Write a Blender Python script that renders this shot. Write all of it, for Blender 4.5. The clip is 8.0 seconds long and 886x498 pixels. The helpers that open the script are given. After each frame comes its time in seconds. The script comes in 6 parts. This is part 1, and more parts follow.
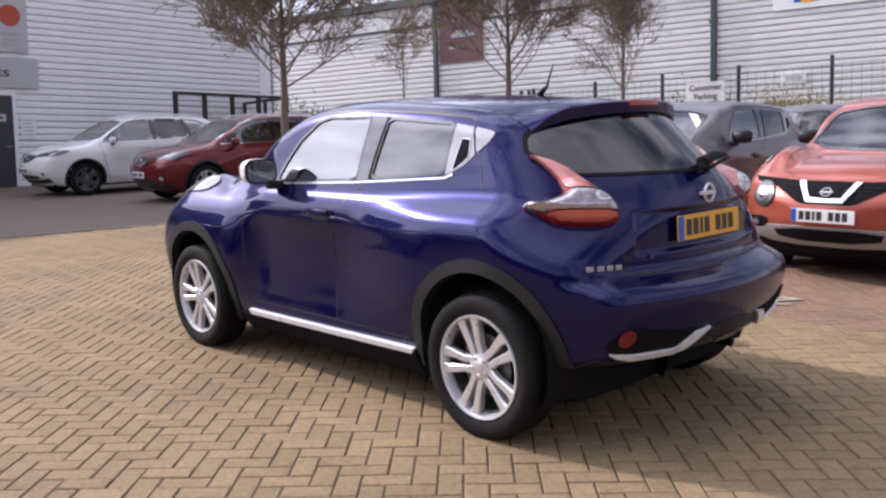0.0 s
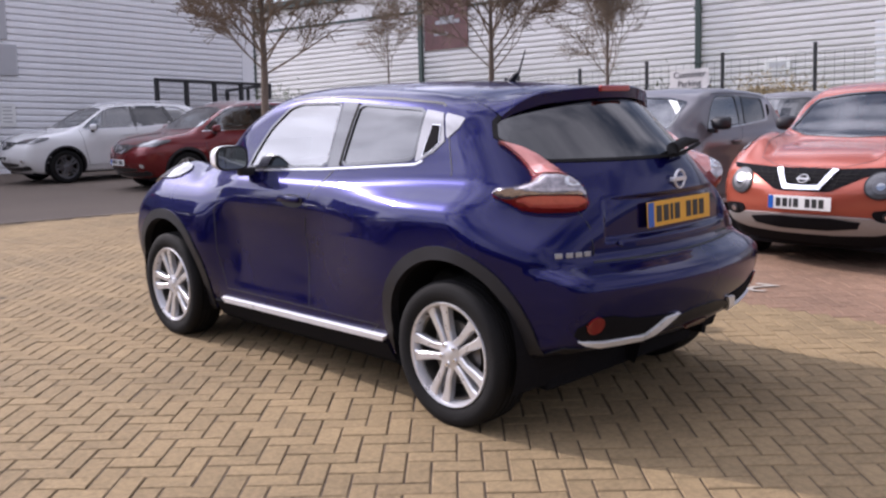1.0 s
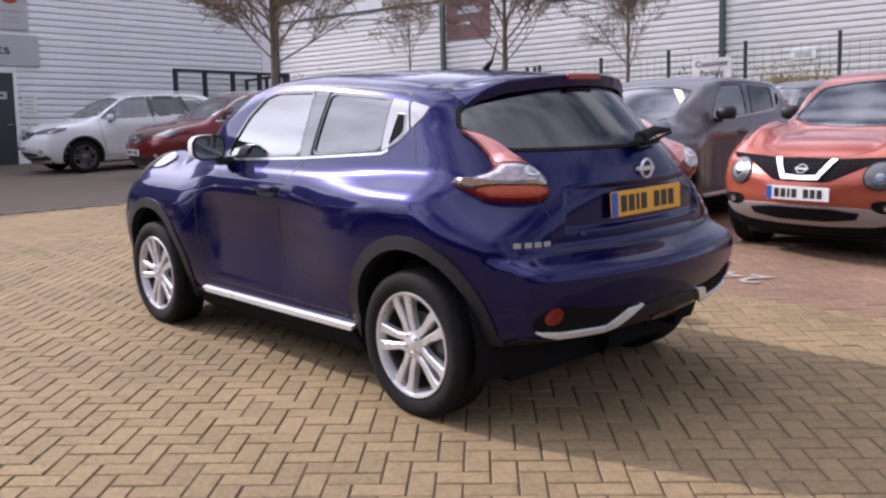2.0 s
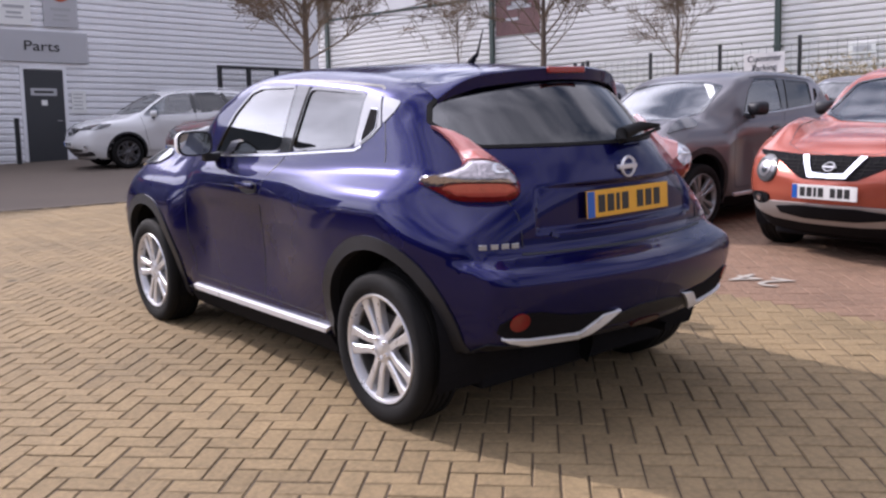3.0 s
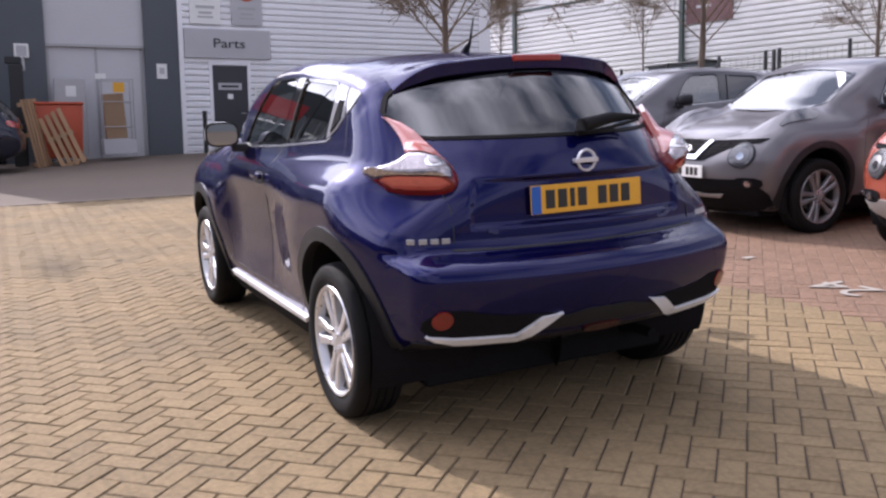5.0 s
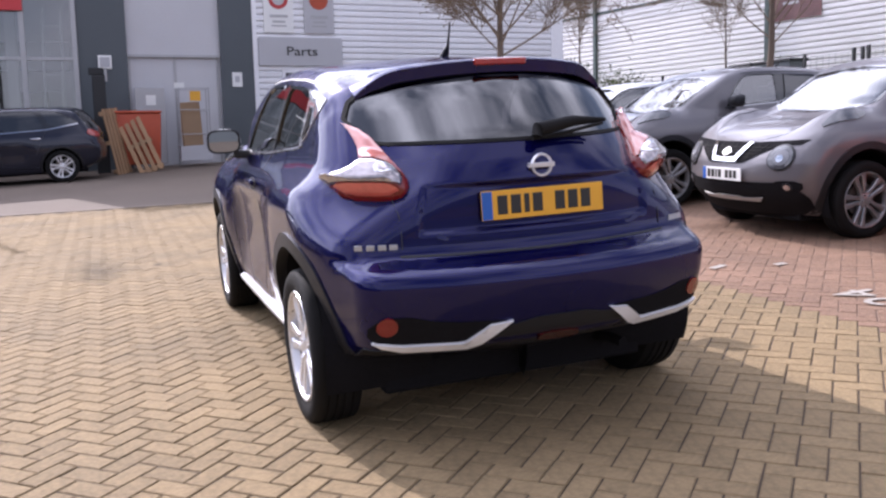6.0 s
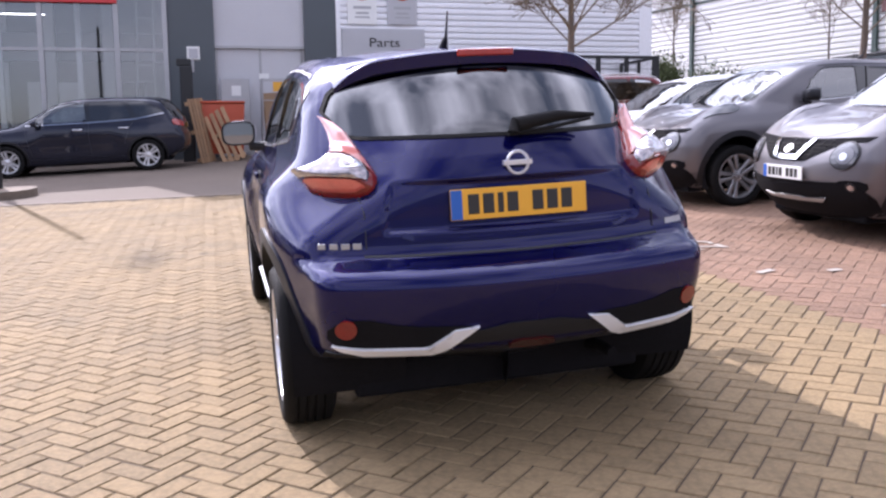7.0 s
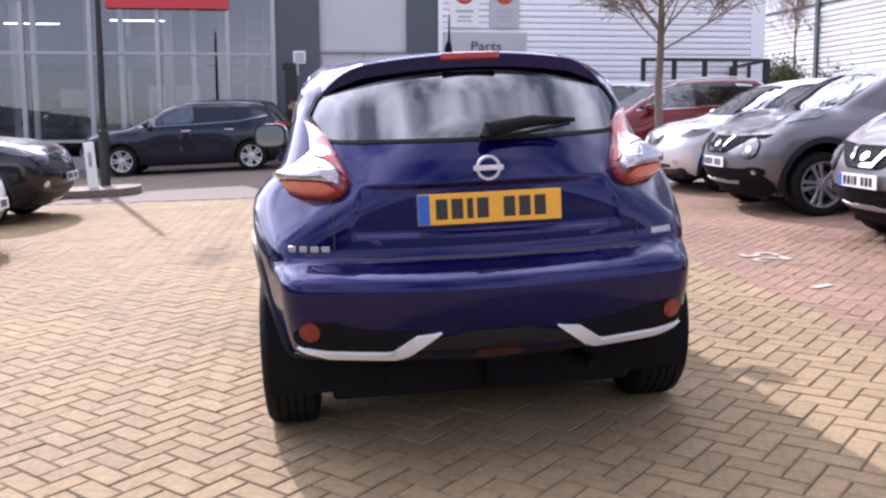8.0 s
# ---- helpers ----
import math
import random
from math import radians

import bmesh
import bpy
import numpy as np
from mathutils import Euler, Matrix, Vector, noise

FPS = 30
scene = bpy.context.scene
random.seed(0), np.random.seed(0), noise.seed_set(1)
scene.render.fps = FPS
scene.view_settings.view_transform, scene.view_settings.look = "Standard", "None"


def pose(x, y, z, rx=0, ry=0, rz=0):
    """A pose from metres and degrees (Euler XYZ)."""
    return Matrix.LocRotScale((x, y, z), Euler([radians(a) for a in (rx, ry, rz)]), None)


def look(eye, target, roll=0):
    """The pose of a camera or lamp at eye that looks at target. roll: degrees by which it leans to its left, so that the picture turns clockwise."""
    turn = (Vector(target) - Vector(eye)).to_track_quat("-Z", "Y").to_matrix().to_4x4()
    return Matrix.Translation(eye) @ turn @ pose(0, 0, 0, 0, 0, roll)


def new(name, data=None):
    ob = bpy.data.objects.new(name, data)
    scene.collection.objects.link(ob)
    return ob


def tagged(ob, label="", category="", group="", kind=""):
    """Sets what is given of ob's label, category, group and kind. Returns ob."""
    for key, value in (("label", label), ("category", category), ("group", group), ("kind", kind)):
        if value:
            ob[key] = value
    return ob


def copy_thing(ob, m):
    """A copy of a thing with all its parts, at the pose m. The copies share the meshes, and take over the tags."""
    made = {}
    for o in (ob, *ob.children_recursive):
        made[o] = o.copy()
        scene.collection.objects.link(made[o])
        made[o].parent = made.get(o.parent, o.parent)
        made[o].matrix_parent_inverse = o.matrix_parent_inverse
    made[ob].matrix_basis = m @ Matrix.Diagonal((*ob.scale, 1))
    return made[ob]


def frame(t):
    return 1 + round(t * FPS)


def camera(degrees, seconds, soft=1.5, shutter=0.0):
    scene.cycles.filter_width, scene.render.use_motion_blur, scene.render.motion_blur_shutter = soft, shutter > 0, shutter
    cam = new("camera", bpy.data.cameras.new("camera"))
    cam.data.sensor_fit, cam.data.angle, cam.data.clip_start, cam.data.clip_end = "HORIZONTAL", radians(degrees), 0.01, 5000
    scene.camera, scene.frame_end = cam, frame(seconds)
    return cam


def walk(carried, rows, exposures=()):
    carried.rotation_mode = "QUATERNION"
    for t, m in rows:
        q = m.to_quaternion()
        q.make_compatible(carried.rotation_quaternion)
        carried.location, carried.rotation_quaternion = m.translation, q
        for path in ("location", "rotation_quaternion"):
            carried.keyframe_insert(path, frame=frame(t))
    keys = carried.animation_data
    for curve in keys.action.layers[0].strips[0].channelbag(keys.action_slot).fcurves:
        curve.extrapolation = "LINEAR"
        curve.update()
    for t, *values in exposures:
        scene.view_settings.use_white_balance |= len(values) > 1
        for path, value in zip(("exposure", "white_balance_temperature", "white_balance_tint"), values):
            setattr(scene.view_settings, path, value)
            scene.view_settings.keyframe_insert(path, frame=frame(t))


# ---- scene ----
cam = camera(52.6, 8.0, soft=2.4)
# The forecourt is a plane that climbs gently away from the camera; walls, posts and trees stand plumb on it.
SLOPE = Vector((0.042, 0.042, 1)).rotation_difference(Vector((0, 0, 1))).to_matrix().to_4x4()
PATH = [
    (0, (-3.635, -2.726, 1.444), (-2.275, -1.289, 1.154), -1.4),
    (0.5, (-3.625, -2.724, 1.438), (-2.254, -1.299, 1.138), -1.2),
    (1, (-3.562, -2.762, 1.435), (-2.184, -1.347, 1.117), -1.4),
    (1.5, (-3.473, -2.881, 1.429), (-2.117, -1.449, 1.099), -1.6),
    (3, (-2.963, -3.059, 1.403), (-1.726, -1.525, 1.061), -1.6),
    (3.5, (-2.747, -3.241, 1.391), (-1.601, -1.638, 1.049), -2.5),
    (4, (-2.549, -3.387, 1.378), (-1.486, -1.727, 1.038), -2.8),
    (4.5, (-2.295, -3.425, 1.35), (-1.315, -1.717, 0.998), -2.2),
    (4.7, (-2.194, -3.462, 1.367), (-1.265, -1.726, 1.017), -2.0),
    (6, (-1.559, -3.723, 1.346), (-0.877, -1.872, 1.018), -2.9),
    (6.5, (-1.286, -3.721, 1.332), (-0.72, -1.83, 1.01), -2.3),
    (7, (-1.063, -3.706, 1.329), (-0.584, -1.794, 0.993), -2.6),
    (7.5, (-0.765, -3.793, 1.326), (-0.414, -1.852, 0.995), -2.6),
    (8, (-0.537, -3.778, 1.31), (-0.311, -1.816, 0.992), -2.4),
]
walk(cam, [(t, SLOPE @ look(eye, target, roll)) for t, eye, target, roll in PATH],
     [(0, -0.04, 6130, 23), (4.5, 0.03, 6130, 23), (6.5, 0.46, 5930, 24), (8, 0.65, 5920, 25)])

# ---------------------------------------------------------------- light
SUN_AZ, SUN_EL = 18.5, 36.0      # degrees to the left of straight ahead, and above the horizon
world = bpy.data.worlds.new("world")
scene.world = world
world.use_nodes = True
wn, wl = world.node_tree.nodes, world.node_tree.links
wn.clear()
sky = wn.new("ShaderNodeTexSky")
sky.sky_type, sky.sun_disc = "NISHITA", False
sky.sun_elevation, sky.sun_rotation = radians(SUN_EL), radians(-SUN_AZ)
coord = wn.new("ShaderNodeTexCoord")
cloud_map = wn.new("ShaderNodeMapping")
cloud_map.inputs["Scale"].default_value = (1.0, 1.0, 1.3)
cloud_noise = wn.new("ShaderNodeTexNoise")
cloud_noise.inputs["Scale"].default_value, cloud_noise.inputs["Detail"].default_value, cloud_noise.inputs["Roughness"].default_value = 3.0, 5, 0.48
cloud_ramp = wn.new("ShaderNodeValToRGB")
cloud_ramp.color_ramp.elements[0].position, cloud_ramp.color_ramp.elements[1].position = 0.36, 0.60
cloud_ramp.color_ramp.elements[0].color = (0.10, 0.10, 0.10, 1)
cloud_mix = wn.new("ShaderNodeMixRGB")
# clouds scatter most light forward, so they brighten towards the sun
sun_dot = wn.new("ShaderNodeVectorMath")
sun_dot.operation = "DOT_PRODUCT"
sun_dot.inputs[1].default_value = (-math.sin(radians(SUN_AZ)) * math.cos(radians(SUN_EL)), math.cos(radians(SUN_AZ)) * math.cos(radians(SUN_EL)), math.sin(radians(SUN_EL)))
forward = wn.new("ShaderNodeMapRange")
forward.interpolation_type = "SMOOTHSTEP"
forward.inputs["From Min"].default_value, forward.inputs["From Max"].default_value = 0.25, 1.0
forward.inputs["To Min"].default_value, forward.inputs["To Max"].default_value = 10.6, 46.0
cloud_color = wn.new("ShaderNodeVectorMath")
cloud_color.operation = "SCALE"
cloud_color.inputs[0].default_value = (0.95, 0.98, 1.04)
wl.new(coord.outputs["Generated"], sun_dot.inputs[0])
wl.new(sun_dot.outputs["Value"], forward.inputs["Value"])
wl.new(forward.outputs["Result"], cloud_color.inputs["Scale"])
wl.new(cloud_color.outputs["Vector"], cloud_mix.inputs["Color2"])
back = wn.new("ShaderNodeBackground")
back.inputs["Strength"].default_value = 0.098
world_out = wn.new("ShaderNodeOutputWorld")
wl.new(coord.outputs["Generated"], cloud_map.inputs["Vector"])
wl.new(cloud_map.outputs["Vector"], cloud_noise.inputs["Vector"])
wl.new(cloud_noise.outputs["Fac"], cloud_ramp.inputs["Fac"])
wl.new(cloud_ramp.outputs["Color"], cloud_mix.inputs["Fac"])
wl.new(sky.outputs["Color"], cloud_mix.inputs["Color1"])
wl.new(cloud_mix.outputs["Color"], back.inputs["Color"])
wl.new(back.outputs["Background"], world_out.inputs["Surface"])
sun_data = bpy.data.lights.new("sun", "SUN")
sun_data.energy, sun_data.angle, sun_data.color = 4.6, radians(0.6), (1.0, 0.94, 0.85)
sun = new("sun", sun_data)
a, e = radians(SUN_AZ), radians(SUN_EL)
sun.matrix_world = look((0, 0, 30), Vector((0, 0, 30)) - Vector((-math.sin(a) * math.cos(e), math.cos(a) * math.cos(e), math.sin(e))))

# ---------------------------------------------------------------- materials
def material(name, color, rough=0.5, metal=0.0, vary=0.12, scale=6.0, fine=60.0, bump=0.0, bump_scale=80.0, coat=0.0, spec=0.5, by_piece=0.0, rough_vary=0.1, stretch=(1, 1, 1)):
    """A surface with two scales of variation in colour, some in gloss, and fine relief."""
    m = bpy.data.materials.new(name)
    m.use_nodes = True
    n, l = m.node_tree.nodes, m.node_tree.links
    b = n["Principled BSDF"]
    b.inputs["Roughness"].default_value, b.inputs["Metallic"].default_value = rough, metal
    b.inputs["Specular IOR Level"].default_value, b.inputs["Coat Weight"].default_value = spec, coat
    b.inputs["Coat Roughness"].default_value = 0.03
    tc = n.new("ShaderNodeTexCoord")
    mp = n.new("ShaderNodeMapping")
    mp.inputs["Scale"].default_value = stretch
    l.new(tc.outputs["Object"], mp.inputs["Vector"])
    big, small = n.new("ShaderNodeTexNoise"), n.new("ShaderNodeTexNoise")
    big.inputs["Scale"].default_value, big.inputs["Detail"].default_value = scale, 5
    small.inputs["Scale"].default_value, small.inputs["Detail"].default_value = fine, 3
    for t in (big, small):
        l.new(mp.outputs["Vector"], t.inputs["Vector"])
    add = n.new("ShaderNodeMath")
    add.operation = "ADD"
    l.new(big.outputs["Fac"], add.inputs[0])
    l.new(small.outputs["Fac"], add.inputs[1])
    rng = n.new("ShaderNodeMapRange")
    rng.inputs["From Min"].default_value, rng.inputs["From Max"].default_value = 0.6, 1.4
    rng.inputs["To Min"].default_value, rng.inputs["To Max"].default_value = 1 - vary, 1 + vary
    l.new(add.outputs[0], rng.inputs["Value"])
    val = rng.outputs["Result"]
    if by_piece:
        info = n.new("ShaderNodeObjectInfo")
        geo = n.new("ShaderNodeNewGeometry")
        s = n.new("ShaderNodeMath")
        s.operation = "ADD"
        l.new(info.outputs["Random"], s.inputs[0])
        l.new(geo.outputs["Random Per Island"], s.inputs[1])
        f = n.new("ShaderNodeMath")
        f.operation = "FRACT"
        l.new(s.outputs[0], f.inputs[0])
        r2 = n.new("ShaderNodeMapRange")
        r2.inputs["To Min"].default_value, r2.inputs["To Max"].default_value = 1 - by_piece, 1 + by_piece
        l.new(f.outputs[0], r2.inputs["Value"])
        mul = n.new("ShaderNodeMath")
        mul.operation = "MULTIPLY"
        l.new(val, mul.inputs[0])
        l.new(r2.outputs["Result"], mul.inputs[1])
        val = mul.outputs[0]
    mixc = n.new("ShaderNodeVectorMath")
    mixc.operation = "SCALE"
    mixc.inputs[0].default_value = color[:3]
    l.new(val, mixc.inputs["Scale"])
    l.new(mixc.outputs["Vector"], b.inputs["Base Color"])
    if rough_vary:
        r3 = n.new("ShaderNodeMapRange")
        r3.inputs["To Min"].default_value, r3.inputs["To Max"].default_value = max(0, rough - rough_vary), min(1, rough + rough_vary)
        l.new(big.outputs["Fac"], r3.inputs["Value"])
        l.new(r3.outputs["Result"], b.inputs["Roughness"])
    if bump:
        bt = n.new("ShaderNodeTexNoise")
        bt.inputs["Scale"].default_value, bt.inputs["Detail"].default_value = bump_scale, 4
        l.new(mp.outputs["Vector"], bt.inputs["Vector"])
        bp = n.new("ShaderNodeBump")
        bp.inputs["Strength"].default_value, bp.inputs["Distance"].default_value = bump, 0.01
        l.new(bt.outputs["Fac"], bp.inputs["Height"])
        l.new(bp.outputs["Normal"], b.inputs["Normal"])
    return m


def paint(name, color, metal=0.35, edge=None, rough=0.22):
    """Car paint: a metallic base that keeps its hue at the edges, under a clear coat."""
    m = material(name, color, rough, metal, 0.06, 1.5, 900, coat=0.75, spec=0.2, rough_vary=0.03)
    b = m.node_tree.nodes["Principled BSDF"]
    b.inputs["Coat IOR"].default_value = 1.45
    b.inputs["Coat Roughness"].default_value = 0.05
    if edge:
        b.inputs["Specular Tint"].default_value = (*edge, 1)
    return m


def glass(name, tint, gloss=0.0):
    """A thin sheet: tinted straight through, with a mirror-like gloss by Fresnel."""
    m = bpy.data.materials.new(name)
    m.use_nodes = True
    n, l = m.node_tree.nodes, m.node_tree.links
    n.clear()
    out, mix = n.new("ShaderNodeOutputMaterial"), n.new("ShaderNodeMixShader")
    tr, gl, fr = n.new("ShaderNodeBsdfTransparent"), n.new("ShaderNodeBsdfGlossy"), n.new("ShaderNodeFresnel")
    tr.inputs["Color"].default_value = (*tint, 1)
    gl.inputs["Roughness"].default_value = 0.0
    fr.inputs["IOR"].default_value = 1.62
    l.new(fr.outputs[0], mix.inputs[0])
    l.new(tr.outputs[0], mix.inputs[1])
    l.new(gl.outputs[0], mix.inputs[2])
    l.new(mix.outputs[0], out.inputs[0])
    if gloss:
        mx = n.new("ShaderNodeMath")
        mx.operation = "ADD"
        mx.inputs[1].default_value = gloss
        l.new(fr.outputs[0], mx.inputs[0])
        l.new(mx.outputs[0], mix.inputs[0])
    return m


def glow(name, color, strength):
    m = bpy.data.materials.new(name)
    m.use_nodes = True
    b = m.node_tree.nodes["Principled BSDF"]
    b.inputs["Base Color"].default_value = (*color, 1)
    b.inputs["Emission Color"].default_value, b.inputs["Emission Strength"].default_value = (*color, 1), strength
    return m


BLUE = paint("blue_paint", (0.0036, 0.0036, 0.054), 0.5, (0.05, 0.05, 0.40), 0.27)
ORANGE = paint("orange_paint", (0.36, 0.083, 0.050), 0.35)
GREY = paint("grey_paint", (0.150, 0.141, 0.150), 0.36, rough=0.40)
WHITE = paint("white_paint", (0.78, 0.78, 0.78), 0.0)
SILVER = paint("silver_paint", (0.74, 0.74, 0.75), 0.15)
RED = paint("red_paint", (0.15, 0.013, 0.014), 0.35)
NAVY = paint("navy_paint", (0.018, 0.020, 0.035), 0.4)
BLACK = paint("black_paint", (0.012, 0.012, 0.015), 0.3)
PLASTIC = material("black_plastic", (0.017, 0.017, 0.020), 0.44, 0, 0.15, 8, 300, 0.15, 500, spec=0.32)
TRIM = material("gloss_trim", (0.012, 0.012, 0.013), 0.07, 0, 0.1, 5, 80, coat=1.0, rough_vary=0.02)
UNDER = material("underbody", (0.0105, 0.010, 0.0115), 0.9, 0, 0.2, 6, 60, spec=0.08)
RUBBER = material("tyre_rubber", (0.0095, 0.009, 0.009), 0.78, 0, 0.25, 9, 120, 0.25, 260, spec=0.18)
ALLOY = material("alloy", (0.68, 0.68, 0.70), 0.30, 0.65, 0.06, 12, 200)
ALLOY_DARK = material("dark_alloy", (0.16, 0.16, 0.17), 0.35, 0.6, 0.1, 12, 200)
DISC = material("brake_disc", (0.16, 0.15, 0.14), 0.4, 0.8, 0.2, 20, 200)
CHROME = material("chrome", (0.82, 0.82, 0.84), 0.08, 1.0, 0.03, 10, 90, rough_vary=0.03)
# Alloy darkened in colour for the shade round the grey cars' wheels.
ALLOY_SHADED = material("shaded_alloy", (0.40, 0.40, 0.41), 0.32, 0.7, 0.08, 12, 200)
SATIN = material("satin_white_silver", (0.80, 0.80, 0.82), 0.3, 0.15, 0.04, 10, 150)
WAIST = material("satin_chrome", (0.52, 0.52, 0.54), 0.24, 0.9, 0.04, 10, 90, rough_vary=0.04)
EMBLEM = material("silver_emblem", (0.64, 0.64, 0.67), 0.22, 0.35, 0.04, 10, 90, rough_vary=0.04)
# Gloss panels' grey base adds the brightness of the sky they reflect.
SKYLIT_PANEL = material("skylit_gloss_panel", (0.30, 0.30, 0.315), 0.10, 0.0, 0.05, 5, 80, coat=1.0, rough_vary=0.03)
CLOTH = material("seat_cloth", (0.022, 0.022, 0.024), 0.9, 0, 0.2, 20, 300, 0.3, 300)
GLASS_CLEAR = glass("car_glass", (0.60, 0.64, 0.65), 0.20)
GLASS_DARK = glass("privacy_glass", (0.035, 0.036, 0.042), 0.09)
GLASS_SHOP = glass("shop_glass", (0.86, 0.88, 0.89), 0.06)
MIRROR = material("mirror_glass", (0.40, 0.41, 0.42), 0.02, 1.0, 0.02, 5, 50, rough_vary=0.01)
LENS_RED = material("red_lens", (0.34, 0.034, 0.024), 0.12, 0, 0.15, 30, 200, coat=1.0, rough_vary=0.04)
LENS_ORANGE = material("amber_lens", (0.58, 0.120, 0.090), 0.12, 0, 0.15, 30, 200, coat=1.0, rough_vary=0.04)
LENS_CLEAR = material("clear_lens", (0.66, 0.66, 0.68), 0.16, 0.75, 0.25, 18, 40, 0.16, 30, coat=1.0, rough_vary=0.05)
LENS_DEEP = material("deep_red_lens", (0.17, 0.009, 0.008), 0.15, 0, 0.15, 30, 200, coat=0.3, rough_vary=0.04)
# Red lens, lightened in colour for the sky its arm reflects.
LENS_RED_PALED = material("sky_paled_red_lens", (0.57, 0.205, 0.175), 0.10, 0, 0.12, 20, 120, coat=1.0, rough_vary=0.03)
LENS_FOG = material("dark_red_lens", (0.045, 0.004, 0.004), 0.2, 0, 0.15, 30, 200, coat=0.6, rough_vary=0.04)
LENS_SMOKE = material("smoked_lamp_glass", (0.10, 0.10, 0.105), 0.10, 0.3, 0.3, 25, 80, 0.08, 60, coat=1.0, rough_vary=0.05)
LENS_TAIL = material("clear_tail_lens", (0.40, 0.36, 0.37), 0.22, 0.8, 0.35, 22, 60, 0.3, 26, coat=1.0, rough_vary=0.08)
SATIN_GREY = material("dull_silver_bumper", (0.33, 0.32, 0.31), 0.4, 0.3, 0.12, 6, 90)
PLATE_YELLOW = material("yellow_plate", (0.74, 0.37, 0.022), 0.35, 0, 0.05, 9, 300)
PLATE_WHITE = material("white_plate", (0.72, 0.72, 0.70), 0.35, 0, 0.05, 9, 300)
PLATE_BLUE = material("plate_blue_band", (0.01, 0.10, 0.42), 0.35, 0, 0.05, 9, 300)
INK = material("black_print", (0.015, 0.015, 0.015), 0.5, 0, 0.1, 9, 300)
PAPER = material("white_paper", (0.80, 0.80, 0.78), 0.6, 0, 0.04, 6, 100)

JOINT = material("joint_sand", (0.060, 0.040, 0.025), 0.95, 0, 0.25, 2.0, 70, 0.5, 150)
BUFF = material("buff_block", (0.240, 0.171, 0.091), 0.85, 0, 0.34, 0.9, 48, 0.6, 260, by_piece=0.10, spec=0.3)
def stain(m, centre, size, depth):
    """A dark, ragged oil stain on a paved surface, at a place of the yard."""
    n, l = m.node_tree.nodes, m.node_tree.links
    b = n["Principled BSDF"]
    tc, sub, div, ln = n.new("ShaderNodeTexCoord"), n.new("ShaderNodeVectorMath"), n.new("ShaderNodeVectorMath"), n.new("ShaderNodeVectorMath")
    sub.operation, div.operation, ln.operation = "SUBTRACT", "DIVIDE", "LENGTH"
    sub.inputs[1].default_value, div.inputs[1].default_value = (*centre, 0), (*size, 1)
    ns, add, rg, mul = n.new("ShaderNodeTexNoise"), n.new("ShaderNodeMath"), n.new("ShaderNodeMapRange"), n.new("ShaderNodeVectorMath")
    ns.inputs["Scale"].default_value, ns.inputs["Detail"].default_value = 5.0, 4
    add.operation, mul.operation = "ADD", "SCALE"
    rg.interpolation_type = "SMOOTHSTEP"
    rg.inputs["From Min"].default_value, rg.inputs["From Max"].default_value = 0.55, 1.6
    rg.inputs["To Min"].default_value, rg.inputs["To Max"].default_value = depth, 1.0
    l.new(tc.outputs["Object"], sub.inputs[0])
    l.new(sub.outputs["Vector"], div.inputs[0])
    l.new(div.outputs["Vector"], ln.inputs[0])
    l.new(tc.outputs["Object"], ns.inputs["Vector"])
    l.new(ln.outputs["Value"], add.inputs[0])
    l.new(ns.outputs["Fac"], add.inputs[1])
    l.new(add.outputs[0], rg.inputs["Value"])
    source = b.inputs["Base Color"].links[0].from_socket
    l.new(source, mul.inputs[0])
    l.new(rg.outputs["Result"], mul.inputs["Scale"])
    l.new(mul.outputs["Vector"], b.inputs["Base Color"])


stain(BUFF, (-1.72, 4.55), (0.30, 0.95), 0.55)
stain(BUFF, (-1.22, 4.66), (0.05, 0.07), 0.25)
RED_BLOCK = material("red_block", (0.224, 0.137, 0.090), 0.85, 0, 0.34, 0.9, 48, 0.6, 260, by_piece=0.09, spec=0.3)
RED_JOINT = material("red_joint_sand", (0.150, 0.094, 0.064), 0.95, 0, 0.25, 2.0, 70, 0.5, 150)
LANE = material("grey_lane", (0.138, 0.109, 0.086), 0.9, 0, 0.18, 0.5, 30, 0.4, 60, spec=0.3)
KERB = material("concrete_kerb", (0.19, 0.150, 0.115), 0.9, 0, 0.25, 3, 60, 0.4, 120)
LINE = material("white_line_paint", (0.35, 0.315, 0.27), 0.8, 0, 0.18, 9, 120, 0.3, 200)
CLAD = material("white_cladding", (0.84, 0.84, 0.86), 0.42, 0.1, 0.07, 0.6, 18, spec=0.4, by_piece=0.03)
CLAD_B = material("pale_cladding", (0.72, 0.70, 0.69), 0.42, 0.1, 0.07, 0.4, 14, spec=0.4, by_piece=0.03)
SLATE = material("dark_grey_panel", (0.080, 0.094, 0.105), 0.5, 0.1, 0.1, 0.7, 40)
DOOR_GREY = material("charcoal_door", (0.035, 0.037, 0.042), 0.5, 0, 0.12, 2, 60)
SHUTTER = material("pale_shutter", (0.55, 0.55, 0.57), 0.5, 0.1, 0.07, 0.8, 30)
GREEN = material("green_fascia", (0.040, 0.062, 0.054), 0.45, 0.1, 0.1, 1, 30)
STEEL = material("grey_steel", (0.38, 0.38, 0.39), 0.42, 0.5, 0.1, 3, 60)
IRON = material("black_iron", (0.018, 0.019, 0.021), 0.5, 0.2, 0.15, 5, 80)
BARK = material("bark", (0.15, 0.115, 0.090), 0.9, 0, 0.3, 14, 90, 0.6, 60, stretch=(1, 1, 0.3))
TWIG = material("twig", (0.20, 0.152, 0.108), 0.9, 0, 0.25, 6, 60)
